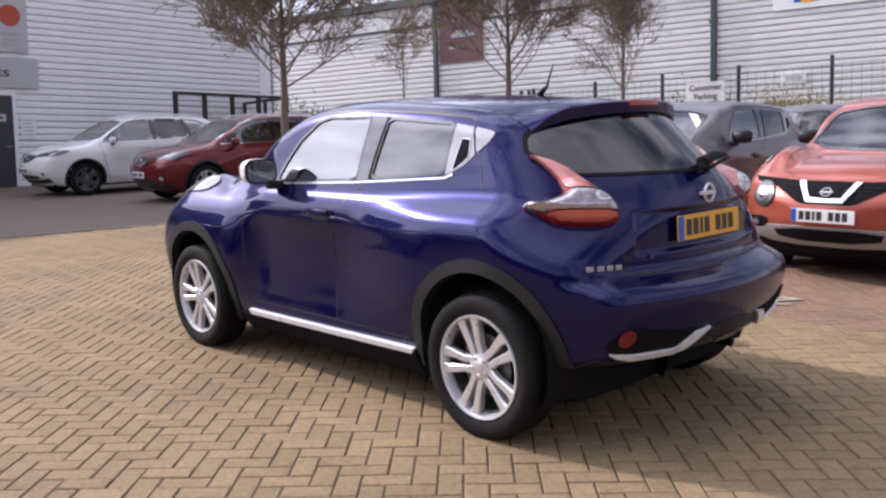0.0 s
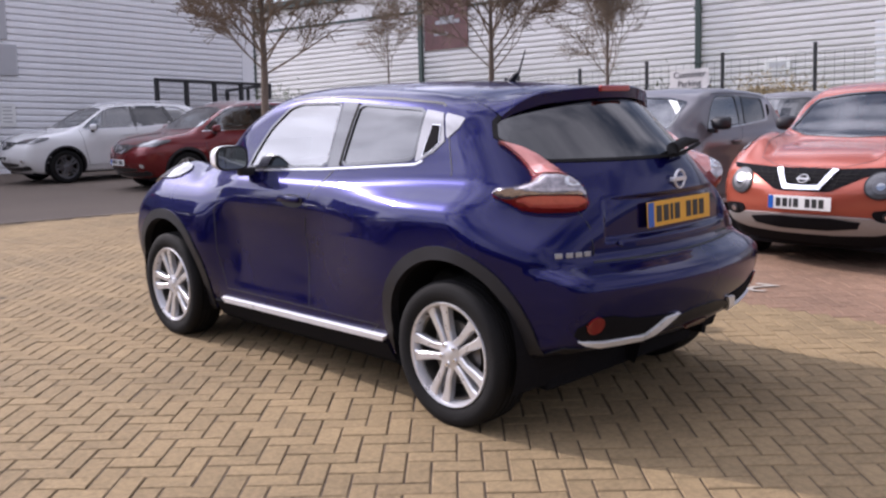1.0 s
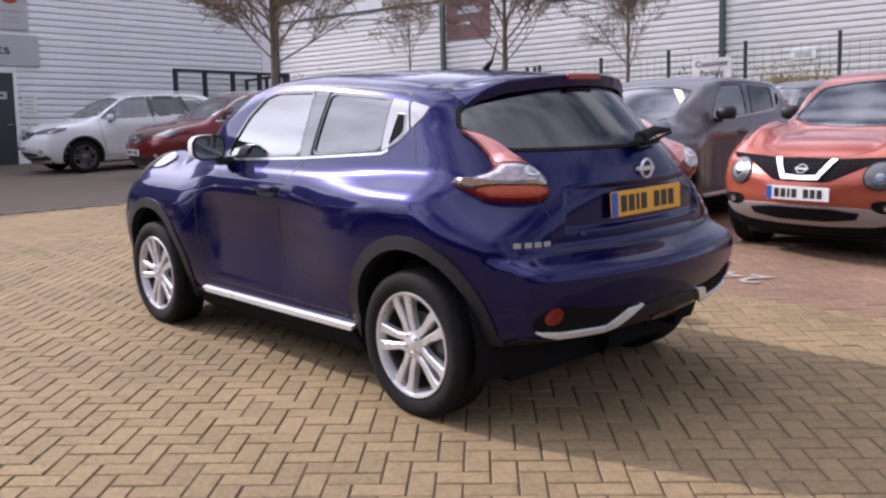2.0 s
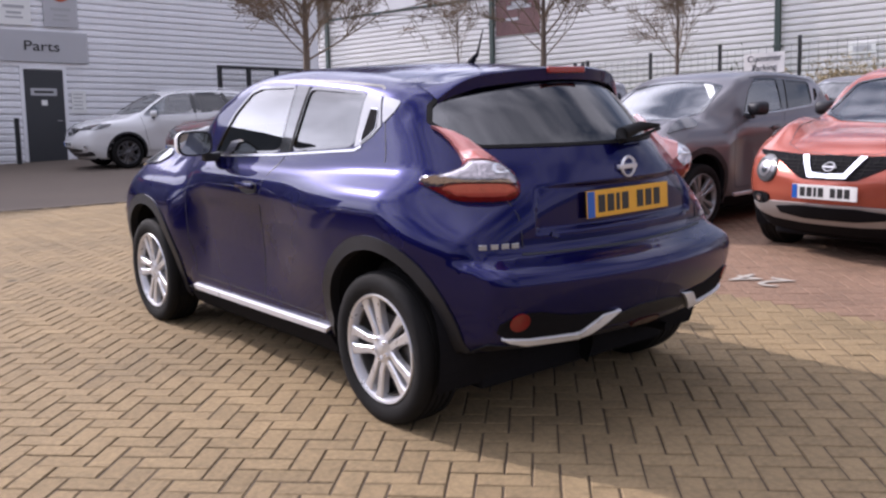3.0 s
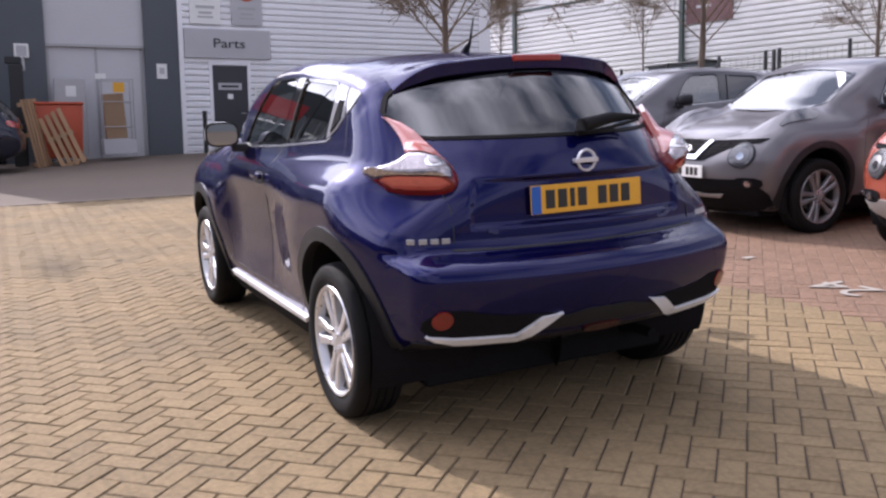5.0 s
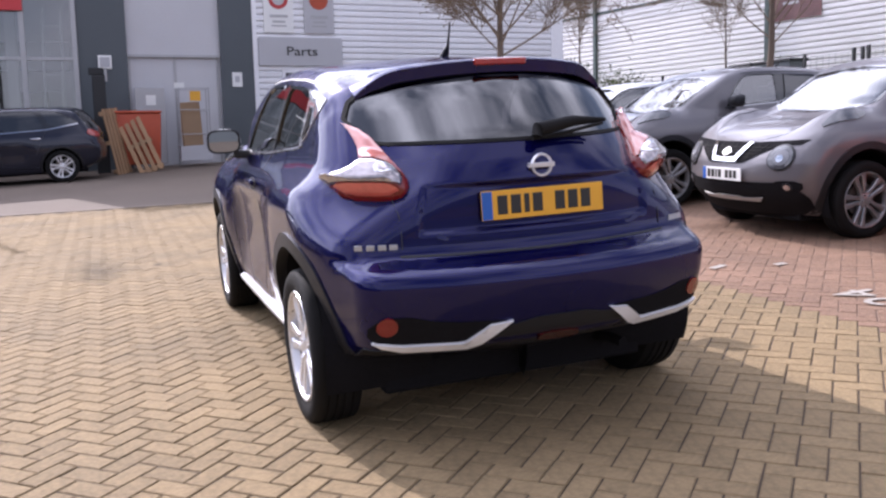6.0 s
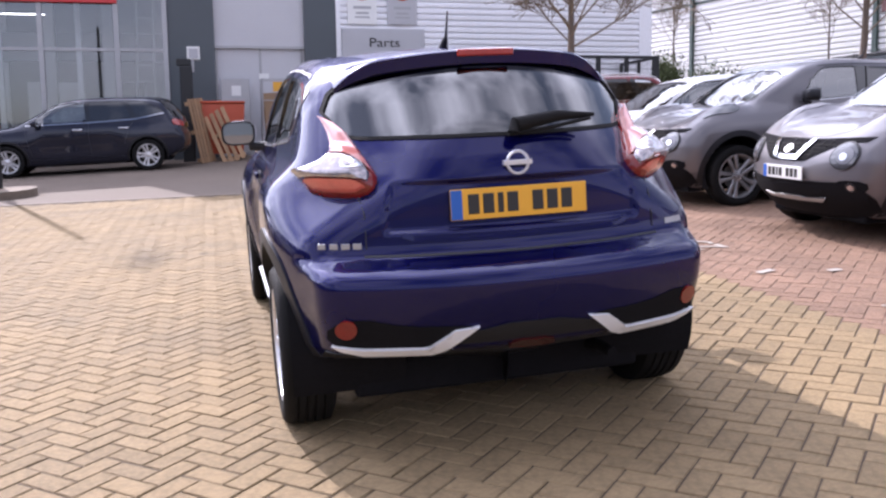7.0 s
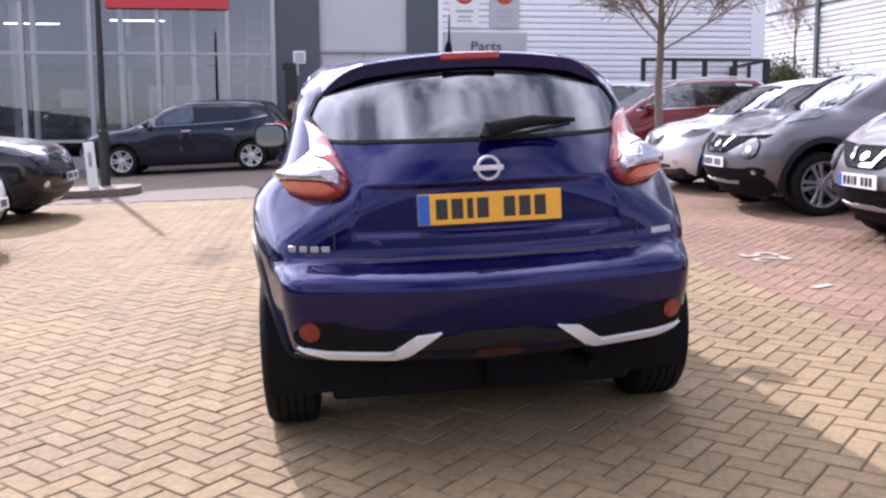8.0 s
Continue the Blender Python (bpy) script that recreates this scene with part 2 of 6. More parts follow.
SCRUB = material("dry_scrub", (0.34, 0.27, 0.15), 0.9, 0, 0.3, 3, 40, by_piece=0.25)
HEDGE = material("green_hedge", (0.075, 0.095, 0.035), 0.9, 0, 0.3, 3, 40, by_piece=0.3)
WOOD = material("pallet_wood", (0.36, 0.22, 0.12), 0.8, 0, 0.2, 9, 90, 0.3, 60, by_piece=0.12, stretch=(1, 1, 0.2))
SKIP = material("orange_bin", (0.42, 0.065, 0.022), 0.5, 0, 0.15, 4, 60)
CARD = material("brown_card", (0.30, 0.20, 0.12), 0.85, 0, 0.1, 4, 60)
SIGN_GREY = material("sign_grey", (0.46, 0.46, 0.48), 0.45, 0, 0.05, 2, 40)
SIGN_RED = material("sign_red", (0.45, 0.03, 0.03), 0.45, 0, 0.1, 4, 40)
POSTER = material("maroon_poster", (0.13, 0.055, 0.052), 0.5, 0, 0.4, 2.2, 9)
INSIDE = material("showroom_interior", (0.36, 0.36, 0.375), 0.8, 0, 0.15, 0.7, 6)
TUBE_LIGHT = glow("tube_light", (1.0, 0.96, 0.9), 5)
RED_SIGN = material("red_fascia_sign", (0.55, 0.035, 0.04), 0.4, 0, 0.06, 2, 40)

# ---------------------------------------------------------------- building blocks
def part(name, bm, mat, parent=None, label="", smooth=False, m=None):
    """Links a bmesh as one mesh object, under a thing or a part when one is given."""
    me = bpy.data.meshes.new(name)
    bm.to_mesh(me)
    bm.free()
    if smooth:
        for p in me.polygons:
            p.use_smooth = True
        me.set_sharp_from_angle(angle=radians(38))
    ob = new(name, me)
    me.materials.append(mat)
    if parent is not None:
        ob.parent = parent
    if m is not None:
        ob.matrix_basis = m
    return tagged(ob, label)


def thing(name, m, label, category, group="", kind=""):
    ob = new(name)
    ob.empty_display_size = 0.1
    ob.matrix_world = m
    return tagged(ob, label, category, group, kind)


def on_ground(x, y, rz=0):
    return SLOPE @ pose(x, y, 0, 0, 0, rz)


def plumb(x, y, rz=0, dz=0):
    p = SLOPE @ Vector((x, y, 0))
    return pose(p.x, p.y, p.z + dz, 0, 0, rz)


def box_into(bm, lo, hi, bevel=0.0, m=None):
    """A box between two corners, its edges rounded, added to bm."""
    r = bmesh.ops.create_cube(bm, size=1)
    vs = r["verts"]
    lo, hi = Vector(lo), Vector(hi)
    for v in vs:
        v.co = Vector([(lo[i] + hi[i]) / 2 + v.co[i] * (hi[i] - lo[i]) for i in range(3)])
    if bevel:
        es = list({e for v in vs for e in v.link_edges})
        r = bmesh.ops.bevel(bm, geom=es, offset=bevel, segments=2, affect="EDGES", profile=0.5)
        vs = list({v for f in r["faces"] for v in f.verts} | {v for v in vs if v.is_valid})
    if m is not None:
        bmesh.ops.transform(bm, matrix=m, verts=vs)
    return bm


def box(lo, hi, bevel=0.0, m=None):
    return box_into(bmesh.new(), lo, hi, bevel, m)


def tube_into(bm, pts, radii, sides=8, cap=True):
    """A tube along points, with a radius for each."""
    rings = []
    pts = [Vector(p) for p in pts]
    up = Vector((0.31, 0.17, 0.93))
    for i, p in enumerate(pts):
        d = (pts[min(i + 1, len(pts) - 1)] - pts[max(i - 1, 0)]).normalized()
        s = d.cross(up)
        if s.length < 0.05:
            s = d.cross(Vector((1, 0, 0)))
        s.normalize()
        t = d.cross(s)
        rings.append([bm.verts.new(p + (s * math.cos(k * math.tau / sides) + t * math.sin(k * math.tau / sides)) * radii[i]) for k in range(sides)])
    for a, b in zip(rings, rings[1:]):
        for k in range(sides):
            bm.faces.new((a[k], a[(k + 1) % sides], b[(k + 1) % sides], b[k]))
    if cap and sides > 2:
        bm.faces.new(rings[0])
        bm.faces.new(rings[-1][::-1])
    return bm


def tube(pts, radii, sides=8):
    if not isinstance(radii, (list, tuple)):
        radii = [radii] * len(pts)
    return tube_into(bmesh.new(), pts, radii, sides)


def lathe(profile, n=48, axis="x"):
    """Turns a profile of (along, radius) round an axis. The profile closes on itself."""
    bm = bmesh.new()
    rings = []
    for k in range(n):
        c, s = math.cos(k * math.tau / n), math.sin(k * math.tau / n)
        rings.append([bm.verts.new((a, r * c, r * s) if axis == "x" else (r * c, r * s, a)) for a, r in profile])
    for k in range(n):
        a, b = rings[k], rings[(k + 1) % n]
        for i in range(len(profile)):
            j = (i + 1) % len(profile)
            try:
                bm.faces.new((a[i], b[i], b[j], a[j]))
            except ValueError:
                pass
    bmesh.ops.remove_doubles(bm, verts=bm.verts, dist=1e-5)
    bmesh.ops.recalc_face_normals(bm, faces=bm.faces)
    return bm


def letters(text, size, depth, m):
    """Built-in lettering as a bmesh, standing in the xz plane and facing -y, centred."""
    cu = bpy.data.curves.new("letters", "FONT")
    cu.body, cu.size, cu.extrude, cu.align_x, cu.align_y = text, size, depth, "CENTER", "CENTER"
    ob = bpy.data.objects.new("letters", cu)
    scene.collection.objects.link(ob)
    dg = bpy.context.evaluated_depsgraph_get()
    me = bpy.data.meshes.new_from_object(ob.evaluated_get(dg))
    bm = bmesh.new()
    bm.from_mesh(me)
    bpy.data.objects.remove(ob)
    bpy.data.meshes.remove(me)
    bpy.data.curves.remove(cu)
    bmesh.ops.transform(bm, matrix=m, verts=bm.verts)
    return bm


# ---------------------------------------------------------------- car bodies
def keyed(keys):
    """A smooth curve through (at, value) keys."""
    x, y = np.array([k[0] for k in keys], float), np.array([k[1] for k in keys], float)
    h, d = np.diff(x), np.diff(y) / np.diff(x)
    s = np.zeros(len(x))
    for i in range(1, len(x) - 1):
        if d[i - 1] * d[i] > 0:
            w1, w2 = 2 * h[i] + h[i - 1], h[i] + 2 * h[i - 1]
            s[i] = (w1 + w2) / (w1 / d[i - 1] + w2 / d[i])
    s[0], s[-1] = d[0], d[-1]

    def f(v):
        v = np.asarray(v, float)
        i = np.clip(np.searchsorted(x, v) - 1, 0, len(h) - 1)
        t = np.clip((v - x[i]) / h[i], 0, 1)
        return y[i] * (1 + 2 * t) * (1 - t) ** 2 + h[i] * s[i] * t * (1 - t) ** 2 + y[i + 1] * t * t * (3 - 2 * t) + h[i] * s[i + 1] * t * t * (t - 1)
    return f


def smooth_max(a, b, k):
    h = np.maximum(k - np.abs(a - b), 0) / k
    return np.maximum(a, b) + h * h * k / 4


def ease(v, a, b):
    t = np.clip((v - a) / (b - a), 0, 1)
    return t * t * (3 - 2 * t)


class Shell:
    """A car's outer skin as an inside-outside function: x across, y ahead of the rear axle, z up."""

    def __init__(self, top, rear, front, hip, door, wing, wheelbase, floor=0.24, rear_bow=0.27, front_bow=0.36, crown=0.085, recess=0.0, ends=(0.30, 0.42), taper=0.135, wrap=0.5, ridge=0.03, blend=(0.40, 0.82), tail_crown=0.0, shelf=0.0, climb=0.0, low_taper=None):
        self.shelf, self.climb, self.low_taper = shelf, climb, taper if low_taper is None else low_taper
        self.tail_crown = tail_crown
        self.taper, self.wrap, self.ridge, self.blend = taper, wrap, ridge, blend
        self.top, self.rear, self.front = keyed(top), keyed(rear), keyed(front)
        self.hip, self.door, self.wing = keyed(hip), keyed(door), keyed(wing)
        self.wb, self.floor, self.rb, self.fb, self.crown, self.recess, self.ends = wheelbase, floor, rear_bow, front_bow, crown, recess, ends

    def width(self, y, z):
        a, b = ease(y + self.climb * np.maximum(z - 0.80, 0), *self.blend), ease(y, self.wb - 0.80, self.wb - 0.36)
        w = self.hip(z) * (1 - a) + self.door(z) * a * (1 - b) + self.wing(z) * b
        w = w - self.shelf * ease(-y, 0.36, 0.60) * ease(z, 0.745, 0.805)
        taper = self.low_taper + (self.taper - self.low_taper) * ease(z, 0.72, 0.95)
        return w * (1 - taper * ease(-y, 0.02, 0.80) - 0.10 * ease(y, self.wb + 0.05, self.wb + 0.85))

    def value(self, p):
        x, y, z = np.abs(p[:, 0]), p[:, 1], p[:, 2]
        side = x - self.width(y, z)
        e = 1e-3
        yy = y - self.wrap * x * x * (1 - ease(y, 0.0, 0.45))
        slope = (self.top(yy + e) - self.top(yy - e)) / (2 * e)
        ridge = self.ridge * ease(x, 0.40, 0.66) * ease(y, self.wb - 0.30, self.wb + 0.02) * (1 - ease(y, self.wb + 0.25, self.wb + 0.75))
        roof = (z - self.top(yy) + (self.crown + self.tail_crown * (1 - ease(y, 0.2, 1.2))) * x * x - ridge) / np.sqrt(1 + slope ** 2)
        slope = (self.rear(z + e) - self.rear(z - e)) / (2 * e)
        hollow = self.recess * ease(0.50 - 0.35 * np.clip(z - 0.93, 0, 1) - x, 0, 0.03) * ease(z, 0.845, 0.865) * ease(1.038 - z, 0, 0.022)
        back = (self.rear(z) + self.rb * x * x + hollow - y) / np.sqrt(1 + slope ** 2)
        slope = (self.front(z + e) - self.front(z - e)) / (2 * e)
        nose = (y - self.front(z) + self.fb * x * x) / np.sqrt(1 + slope ** 2)
        f = smooth_max(side, roof, 0.09)
        f = smooth_max(f, back, 0.07)
        f = smooth_max(f, nose, 0.12)
        return smooth_max(f, self.floor - z, 0.06)

    def cast(self, o, d, far=2.4):
        """Where rays from inside points o along d leave the skin."""
        lo, hi = np.zeros(len(o)), np.full(len(o), far)
        for _ in range(26):
            mid = (lo + hi) / 2
            inside = self.value(o + d * mid[:, None]) < 0
            lo, hi = np.where(inside, mid, lo), np.where(inside, hi, mid)
        return o + d * lo[:, None]

    def normal(self, p, e=2e-3):
        g = []
        for i in range(3):
            q = np.zeros(3)
            q[i] = e
            g.append(self.value(p + q) - self.value(p - q))
        g = np.array(g).T
        return g / np.maximum(np.linalg.norm(g, axis=1, keepdims=True), 1e-9)

    def lay(self, uv, way, lift=0.0, sign=1):
        """Points of a flat drawing laid on the skin. way: side (y, z), rear or front (x, z), top (x, y),
        corner (degrees round from the tail, z)."""
        uv = np.asarray(uv, float)
        n = len(uv)
        o, d = np.zeros((n, 3)), np.zeros((n, 3))
        if way == "side":
            o[:, 1], o[:, 2] = uv[:, 0], uv[:, 1]
            d[:, 0] = sign
        elif way in ("rear", "front"):
            o[:, 0], o[:, 2] = uv[:, 0], uv[:, 1]
            o[:, 1] = 0.55 if way == "rear" else self.wb - 0.45
            d[:, 1] = -1 if way == "rear" else 1
        elif way == "corner":
            t = np.radians(uv[:, 0])
            o[:, 1], o[:, 2] = 0.2, uv[:, 1]
            d[:, 0], d[:, 1] = sign * np.sin(t), -np.cos(t)
        else:
            o[:, 0], o[:, 1], o[:, 2] = uv[:, 0], uv[:, 1], 0.6
            d[:, 2] = 1
        p = self.cast(o, d)
        return p + self.normal(p) * lift

    def mesh(self, around=148, rear_rings=54, mid_rings=112, front_rings=40, holes=()):
        """The skin as a bmesh, with faces left out where a hole's test says so."""
        y0, y1, zc = self.ends[0], self.wb - self.ends[1], 0.70
        stations = []
        for i in range(rear_rings):
            stations.append((y0, (i + 0.5) / rear_rings * math.pi / 2 - math.pi / 2))
        for i in range(mid_rings + 1):
            stations.append((y0 + (y1 - y0) * i / mid_rings, 0))
        for i in range(front_rings):
            stations.append((y1, (i + 0.5) / front_rings * math.pi / 2))
        ang = np.arange(around) * math.tau / around
        o, d = [], []
        for y, tilt in stations:
            c, s = math.cos(tilt), math.sin(tilt)
            for a in ang:
                o.append((0, y, zc))
                d.append((math.sin(a) * c, s, -math.cos(a) * c))
        p = self.cast(np.array(o), np.array(d))
        quads, rows = [], len(stations)
        idx = np.arange(rows * around).reshape(rows, around)
        a, b = idx[:-1], idx[1:]
        q = np.stack([a, np.roll(a, -1, 1), np.roll(b, -1, 1), b], -1).reshape(-1, 4)
        mid = p[q].mean(1)
        keep = np.ones(len(q), bool)
        for h in holes:
            keep &= ~h(mid)
        q = q[keep]
        me = bpy.data.meshes.new("skin")
        faces = [tuple(int(i) for i in f) for f in q]
        faces += [tuple(int(i) for i in idx[0][::-1]), tuple(int(i) for i in idx[-1])]
        me.from_pydata([tuple(v) for v in p], [], faces)
        bm = bmesh.new()
        bm.from_mesh(me)
        bpy.data.meshes.remove(me)
        bmesh.ops.delete(bm, geom=[v for v in bm.verts if not v.link_faces], context="VERTS")
        bmesh.ops.recalc_face_normals(bm, faces=bm.faces)
        return bm


def rounded(poly, times=2, keep=0.75):
    """Cuts the corners of a closed outline."""
    p = [Vector((a, b)) for a, b in poly]
    for _ in range(times):
        p = [q for i in range(len(p)) for q in (p[i].lerp(p[(i + 1) % len(p)], 1 - keep), p[i].lerp(p[(i + 1) % len(p)], keep))]
    return [(q.x, q.y) for q in p]


def inside(poly, u, v):
    """Which of the points lie in the outline."""
    r = np.zeros(len(u), bool)
    n = len(poly)
    for i in range(n):
        (ax, ay), (bx, by) = poly[i], poly[(i + 1) % n]
        if ay != by:
            r ^= ((ay > v) != (by > v)) & (u < (bx - ax) * (v - ay) / (by - ay) + ax)
    return r


def edge_distance(poly, flat):
    """How far points lie from an outline."""
    best = np.full(len(flat), 1e9)
    q = np.asarray(poly, float)
    for a, b in zip(q, np.roll(q, -1, 0)):
        t = np.clip(((flat - a) @ (b - a)) / max(float((b - a) @ (b - a)), 1e-12), 0, 1)
        best = np.minimum(best, np.linalg.norm(flat - a - t[:, None] * (b - a), axis=1))
    return best


def panel(shell, poly, way, lift=0.006, deep=0.012, sign=1, step=0.045, rounds=2, dome=None):
    """A piece with an outline laid on the skin: its face stands lift proud, its rim goes deep down.
    dome: (outline, height, width, from, to, share) swells the face away from that outline's edge, less so higher up."""
    if rounds:
        poly = rounded(poly, rounds)
    bm = bmesh.new()
    f = bm.faces.new([bm.verts.new((a, b, 0)) for a, b in poly])
    us, vs = [a for a, _ in poly], [b for _, b in poly]
    for axis, lo, hi in ((0, min(us), max(us)), (1, min(vs), max(vs))):
        k = int((hi - lo) / (step if axis == 0 or way != "corner" else 0.008))
        for i in range(1, k + 1):
            co, no = [0, 0, 0], [0, 0, 0]
            co[axis], no[axis] = lo + (hi - lo) * i / (k + 1), 1
            bmesh.ops.bisect_plane(bm, geom=bm.verts[:] + bm.edges[:] + bm.faces[:], plane_co=co, plane_no=no)
    bm.verts.ensure_lookup_table()
    rim = [e for e in bm.edges if e.is_boundary]
    r = bmesh.ops.extrude_edge_only(bm, edges=rim)
    low = [g for g in r["geom"] if isinstance(g, bmesh.types.BMVert)]
    for v in bm.verts:
        v.co.z = 0
    for v in low:
        v.co.z = 1
    flat = np.array([(v.co.x, v.co.y) for v in bm.verts])
    base = shell.lay(flat, way, 0, sign)
    nor = shell.normal(base)
    swell = np.zeros(len(flat))
    if dome:
        k = np.array((0.011 if way == "corner" else 1.0, 1.0))
        swell = dome[1] * np.sin(math.pi / 2 * np.clip(edge_distance(np.asarray(dome[0]) * k, flat * k) / dome[2], 0, 1)) ** 0.85
        low, high, least = dome[3:]
        swell *= 1 - (1 - least) * np.clip((flat[:, 1] - low) / (high - low), 0, 1)
    for i, v in enumerate(bm.verts):
        v.co = base[i] + nor[i] * ((lift - deep if v.co.z > 0.5 else lift) + swell[i])
    bmesh.ops.recalc_face_normals(bm, faces=bm.faces)
    return bm


def strip(shell, line, width, way, lift=0.002, deep=0.004, sign=1, step=0.06):
    """A narrow band along a line on the skin."""
    p = [Vector(a) for a in line]
    fine = []
    for a, b in zip(p, p[1:]):
        k = max(1, int((b - a).length / step))
        fine += [a.lerp(b, i / k) for i in range(k)]
    fine.append(p[-1])
    lft, rgt = [], []
    for i, a in enumerate(fine):
        d = (fine[min(i + 1, len(fine) - 1)] - fine[max(i - 1, 0)]).normalized()
        n = Vector((-d.y, d.x)) * width / 2
        lft.append(a + n)
        rgt.append(a - n)
    return ribbon(shell, lft, rgt, way, lift, deep, sign)


def ribbon(shell, lft, rgt, way, lift, deep, sign=1):
    """A band between two lines of equally many points."""
    bm = bmesh.new()
    n = len(lft)
    flat = np.array([(v[0], v[1]) for v in lft] + [(v[0], v[1]) for v in rgt])
    base = shell.lay(flat, way, 0, sign)
    nor = shell.normal(base)
    hi = [bm.verts.new(base[i] + nor[i] * lift) for i in range(2 * n)]
    lo = [bm.verts.new(base[i] + nor[i] * (lift - deep)) for i in range(2 * n)]
    for i in range(n - 1):
        bm.faces.new((hi[i], hi[i + 1], hi[n + i + 1], hi[n + i]))
        bm.faces.new((lo[i], lo[i + 1], hi[i + 1], hi[i]))
        bm.faces.new((hi[n + i], hi[n + i + 1], lo[n + i + 1], lo[n + i]))
    for i in (0, n - 1):
        bm.faces.new((hi[i], hi[n + i], lo[n + i], lo[i]))
    bmesh.ops.recalc_face_normals(bm, faces=bm.faces)
    return bm


def outline_ribbon(poly, width, grow=0.0):
    """Two rings, inside and outside an outline, to frame a window."""
    p = []
    for i, q in enumerate(poly):
        q, n = Vector(q), Vector(poly[(i + 1) % len(poly)])
        k = max(1, int((n - q).length / 0.03))
        p += [q.lerp(n, j / k) for j in range(k)]
    area = sum(p[i].x * p[(i + 1) % len(p)].y - p[(i + 1) % len(p)].x * p[i].y for i in range(len(p)))
    s = 1 if area > 0 else -1
    a, b = [], []
    for i in range(len(p) + 1):
        q, n, o = p[i % len(p)], p[(i + 1) % len(p)], p[(i - 1) % len(p)]
        d = (n - o).normalized()
        out = Vector((d.y, -d.x)) * s
        a.append(q + out * (grow + width))
        b.append(q + out * grow)
    return a, b


def wheel(car, x, y, r, rim, side, spokes, mat=None, twin=True):
    """A road wheel under a car: rim with tyre, spokes, hub cap, nuts and brake disc. side: 1 right, -1 left."""
    mat = mat or ALLOY
    m = pose(x, y, r, 0, 0, 0 if side > 0 else 180)
    rm = part("wheel", lathe([(0.092, rim), (0.099, rim - 0.004), (0.096, rim - 0.014), (0.07, rim - 0.024), (0.03, rim - 0.032), (-0.09, rim - 0.03), (-0.095, rim), (-0.08, rim - 0.012), (0.03, rim - 0.014), (0.08, rim - 0.006)], 56), mat, car, smooth=True, m=m)
    h = r - rim
    prof = [(0.088, rim - 0.006), (0.100, rim + 0.15 * h), (0.108, rim + 0.45 * h), (0.104, rim + 0.75 * h), (0.088, rim + 0.94 * h), (0.070, r - 0.002), (0.058, r), (0.056, r - 0.008), (0.048, r - 0.008), (0.046, r), (0.022, r), (0.020, r - 0.008), (0.012, r - 0.008), (0.010, r),
            (-0.010, r), (-0.012, r - 0.008), (-0.020, r - 0.008), (-0.022, r), (-0.046, r), (-0.048, r - 0.008), (-0.056, r - 0.008), (-0.058, r), (-0.088, rim + 0.94 * h), (-0.108, rim + 0.45 * h), (-0.088, rim - 0.006)]
    part("tyre", lathe(prof, 64), RUBBER, rm, "black rubber tyre", smooth=True)
    for k in range(spokes):
        for s in ((-1, 1) if twin else (0,)):
            bm = bmesh.new()
            w0, w1 = (0.018, 0.024) if twin else (0.026, 0.03)
            o0, o1 = s * 0.023, s * 0.040
            sec = []
            for rr, o, w, xf in ((0.035, o0, w0, 0.078), (0.10, o0 + s * 0.001, w0 * 0.92, 0.083), (rim - 0.05, o1, w1 * 0.9, 0.088), (rim - 0.012, o1 + s * 0.002, w1 * 1.25, 0.090)):
                sec.append([bm.verts.new(c) for c in ((xf - 0.035, o - w, rr), (xf - 0.006, o - w, rr), (xf, o - w * 0.72, rr), (xf, o + w * 0.72, rr), (xf - 0.006, o + w, rr), (xf - 0.035, o + w, rr))])
            for a, b in zip(sec, sec[1:]):
                for i in range(6):
                    bm.faces.new((a[i], a[(i + 1) % 6], b[(i + 1) % 6], b[i]))
            bm.faces.new(sec[0])
            bm.faces.new(sec[-1])
            bmesh.ops.recalc_face_normals(bm, faces=bm.faces)
            part("spoke", bm, mat, rm, m=pose(0, 0, 0, 360 / spokes * k + 18, 0, 0))
    part("hub_cap", lathe([(0.089, 0), (0.089, 0.026), (0.086, 0.031), (0.080, 0.062), (0.05, 0.066), (0.05, 0)], 30), mat, rm, smooth=True)
    for k in range(5):
        a = radians(72 * k + 46)
        part("wheel_nut", lathe([(0.072, 0), (0.094, 0), (0.094, 0.008), (0.072, 0.010)], 6), CHROME, rm, m=pose(0, 0.045 * math.cos(a), 0.045 * math.sin(a)))
    # Barrel is coloured darker than the rim to deepen the spoke gaps.
    part("rim_barrel", lathe([(0.060, rim - 0.030), (-0.088, rim - 0.035), (-0.088, rim - 0.044), (0.060, rim - 0.038)], 40), DISC, rm, "dull inner barrel of the rim, darkened behind the spokes", smooth=True)
    part("brake_disc", lathe([(0.02, 0.04), (0.03, 0.04), (0.03, 0.145), (0.02, 0.145)], 32), DISC, rm, smooth=True)
    return rm


def number_plate(car, m, back, parent=None):
    """A plate with a blue band and seven bars for its characters, facing -y in its own frame."""
    p = part("number_plate", box((-0.26, 0, -0.0555), (0.26, 0.008, 0.0555), 0.003), back, car, m=m)
    part("blue_band", box((-0.259, -0.0025, -0.053), (-0.217, 0.004, 0.053)), PLATE_BLUE, p, "blue band")
    x = -0.195
    for k in range(7):
        w = 0.042 if k != 2 else 0.022
        part("character_bar", box((x, -0.0025, -0.036), (x + w, 0.004, 0.036), 0.002), INK, p)
        x += w + 0.014 + (0.040 if k == 3 else 0)
    return p


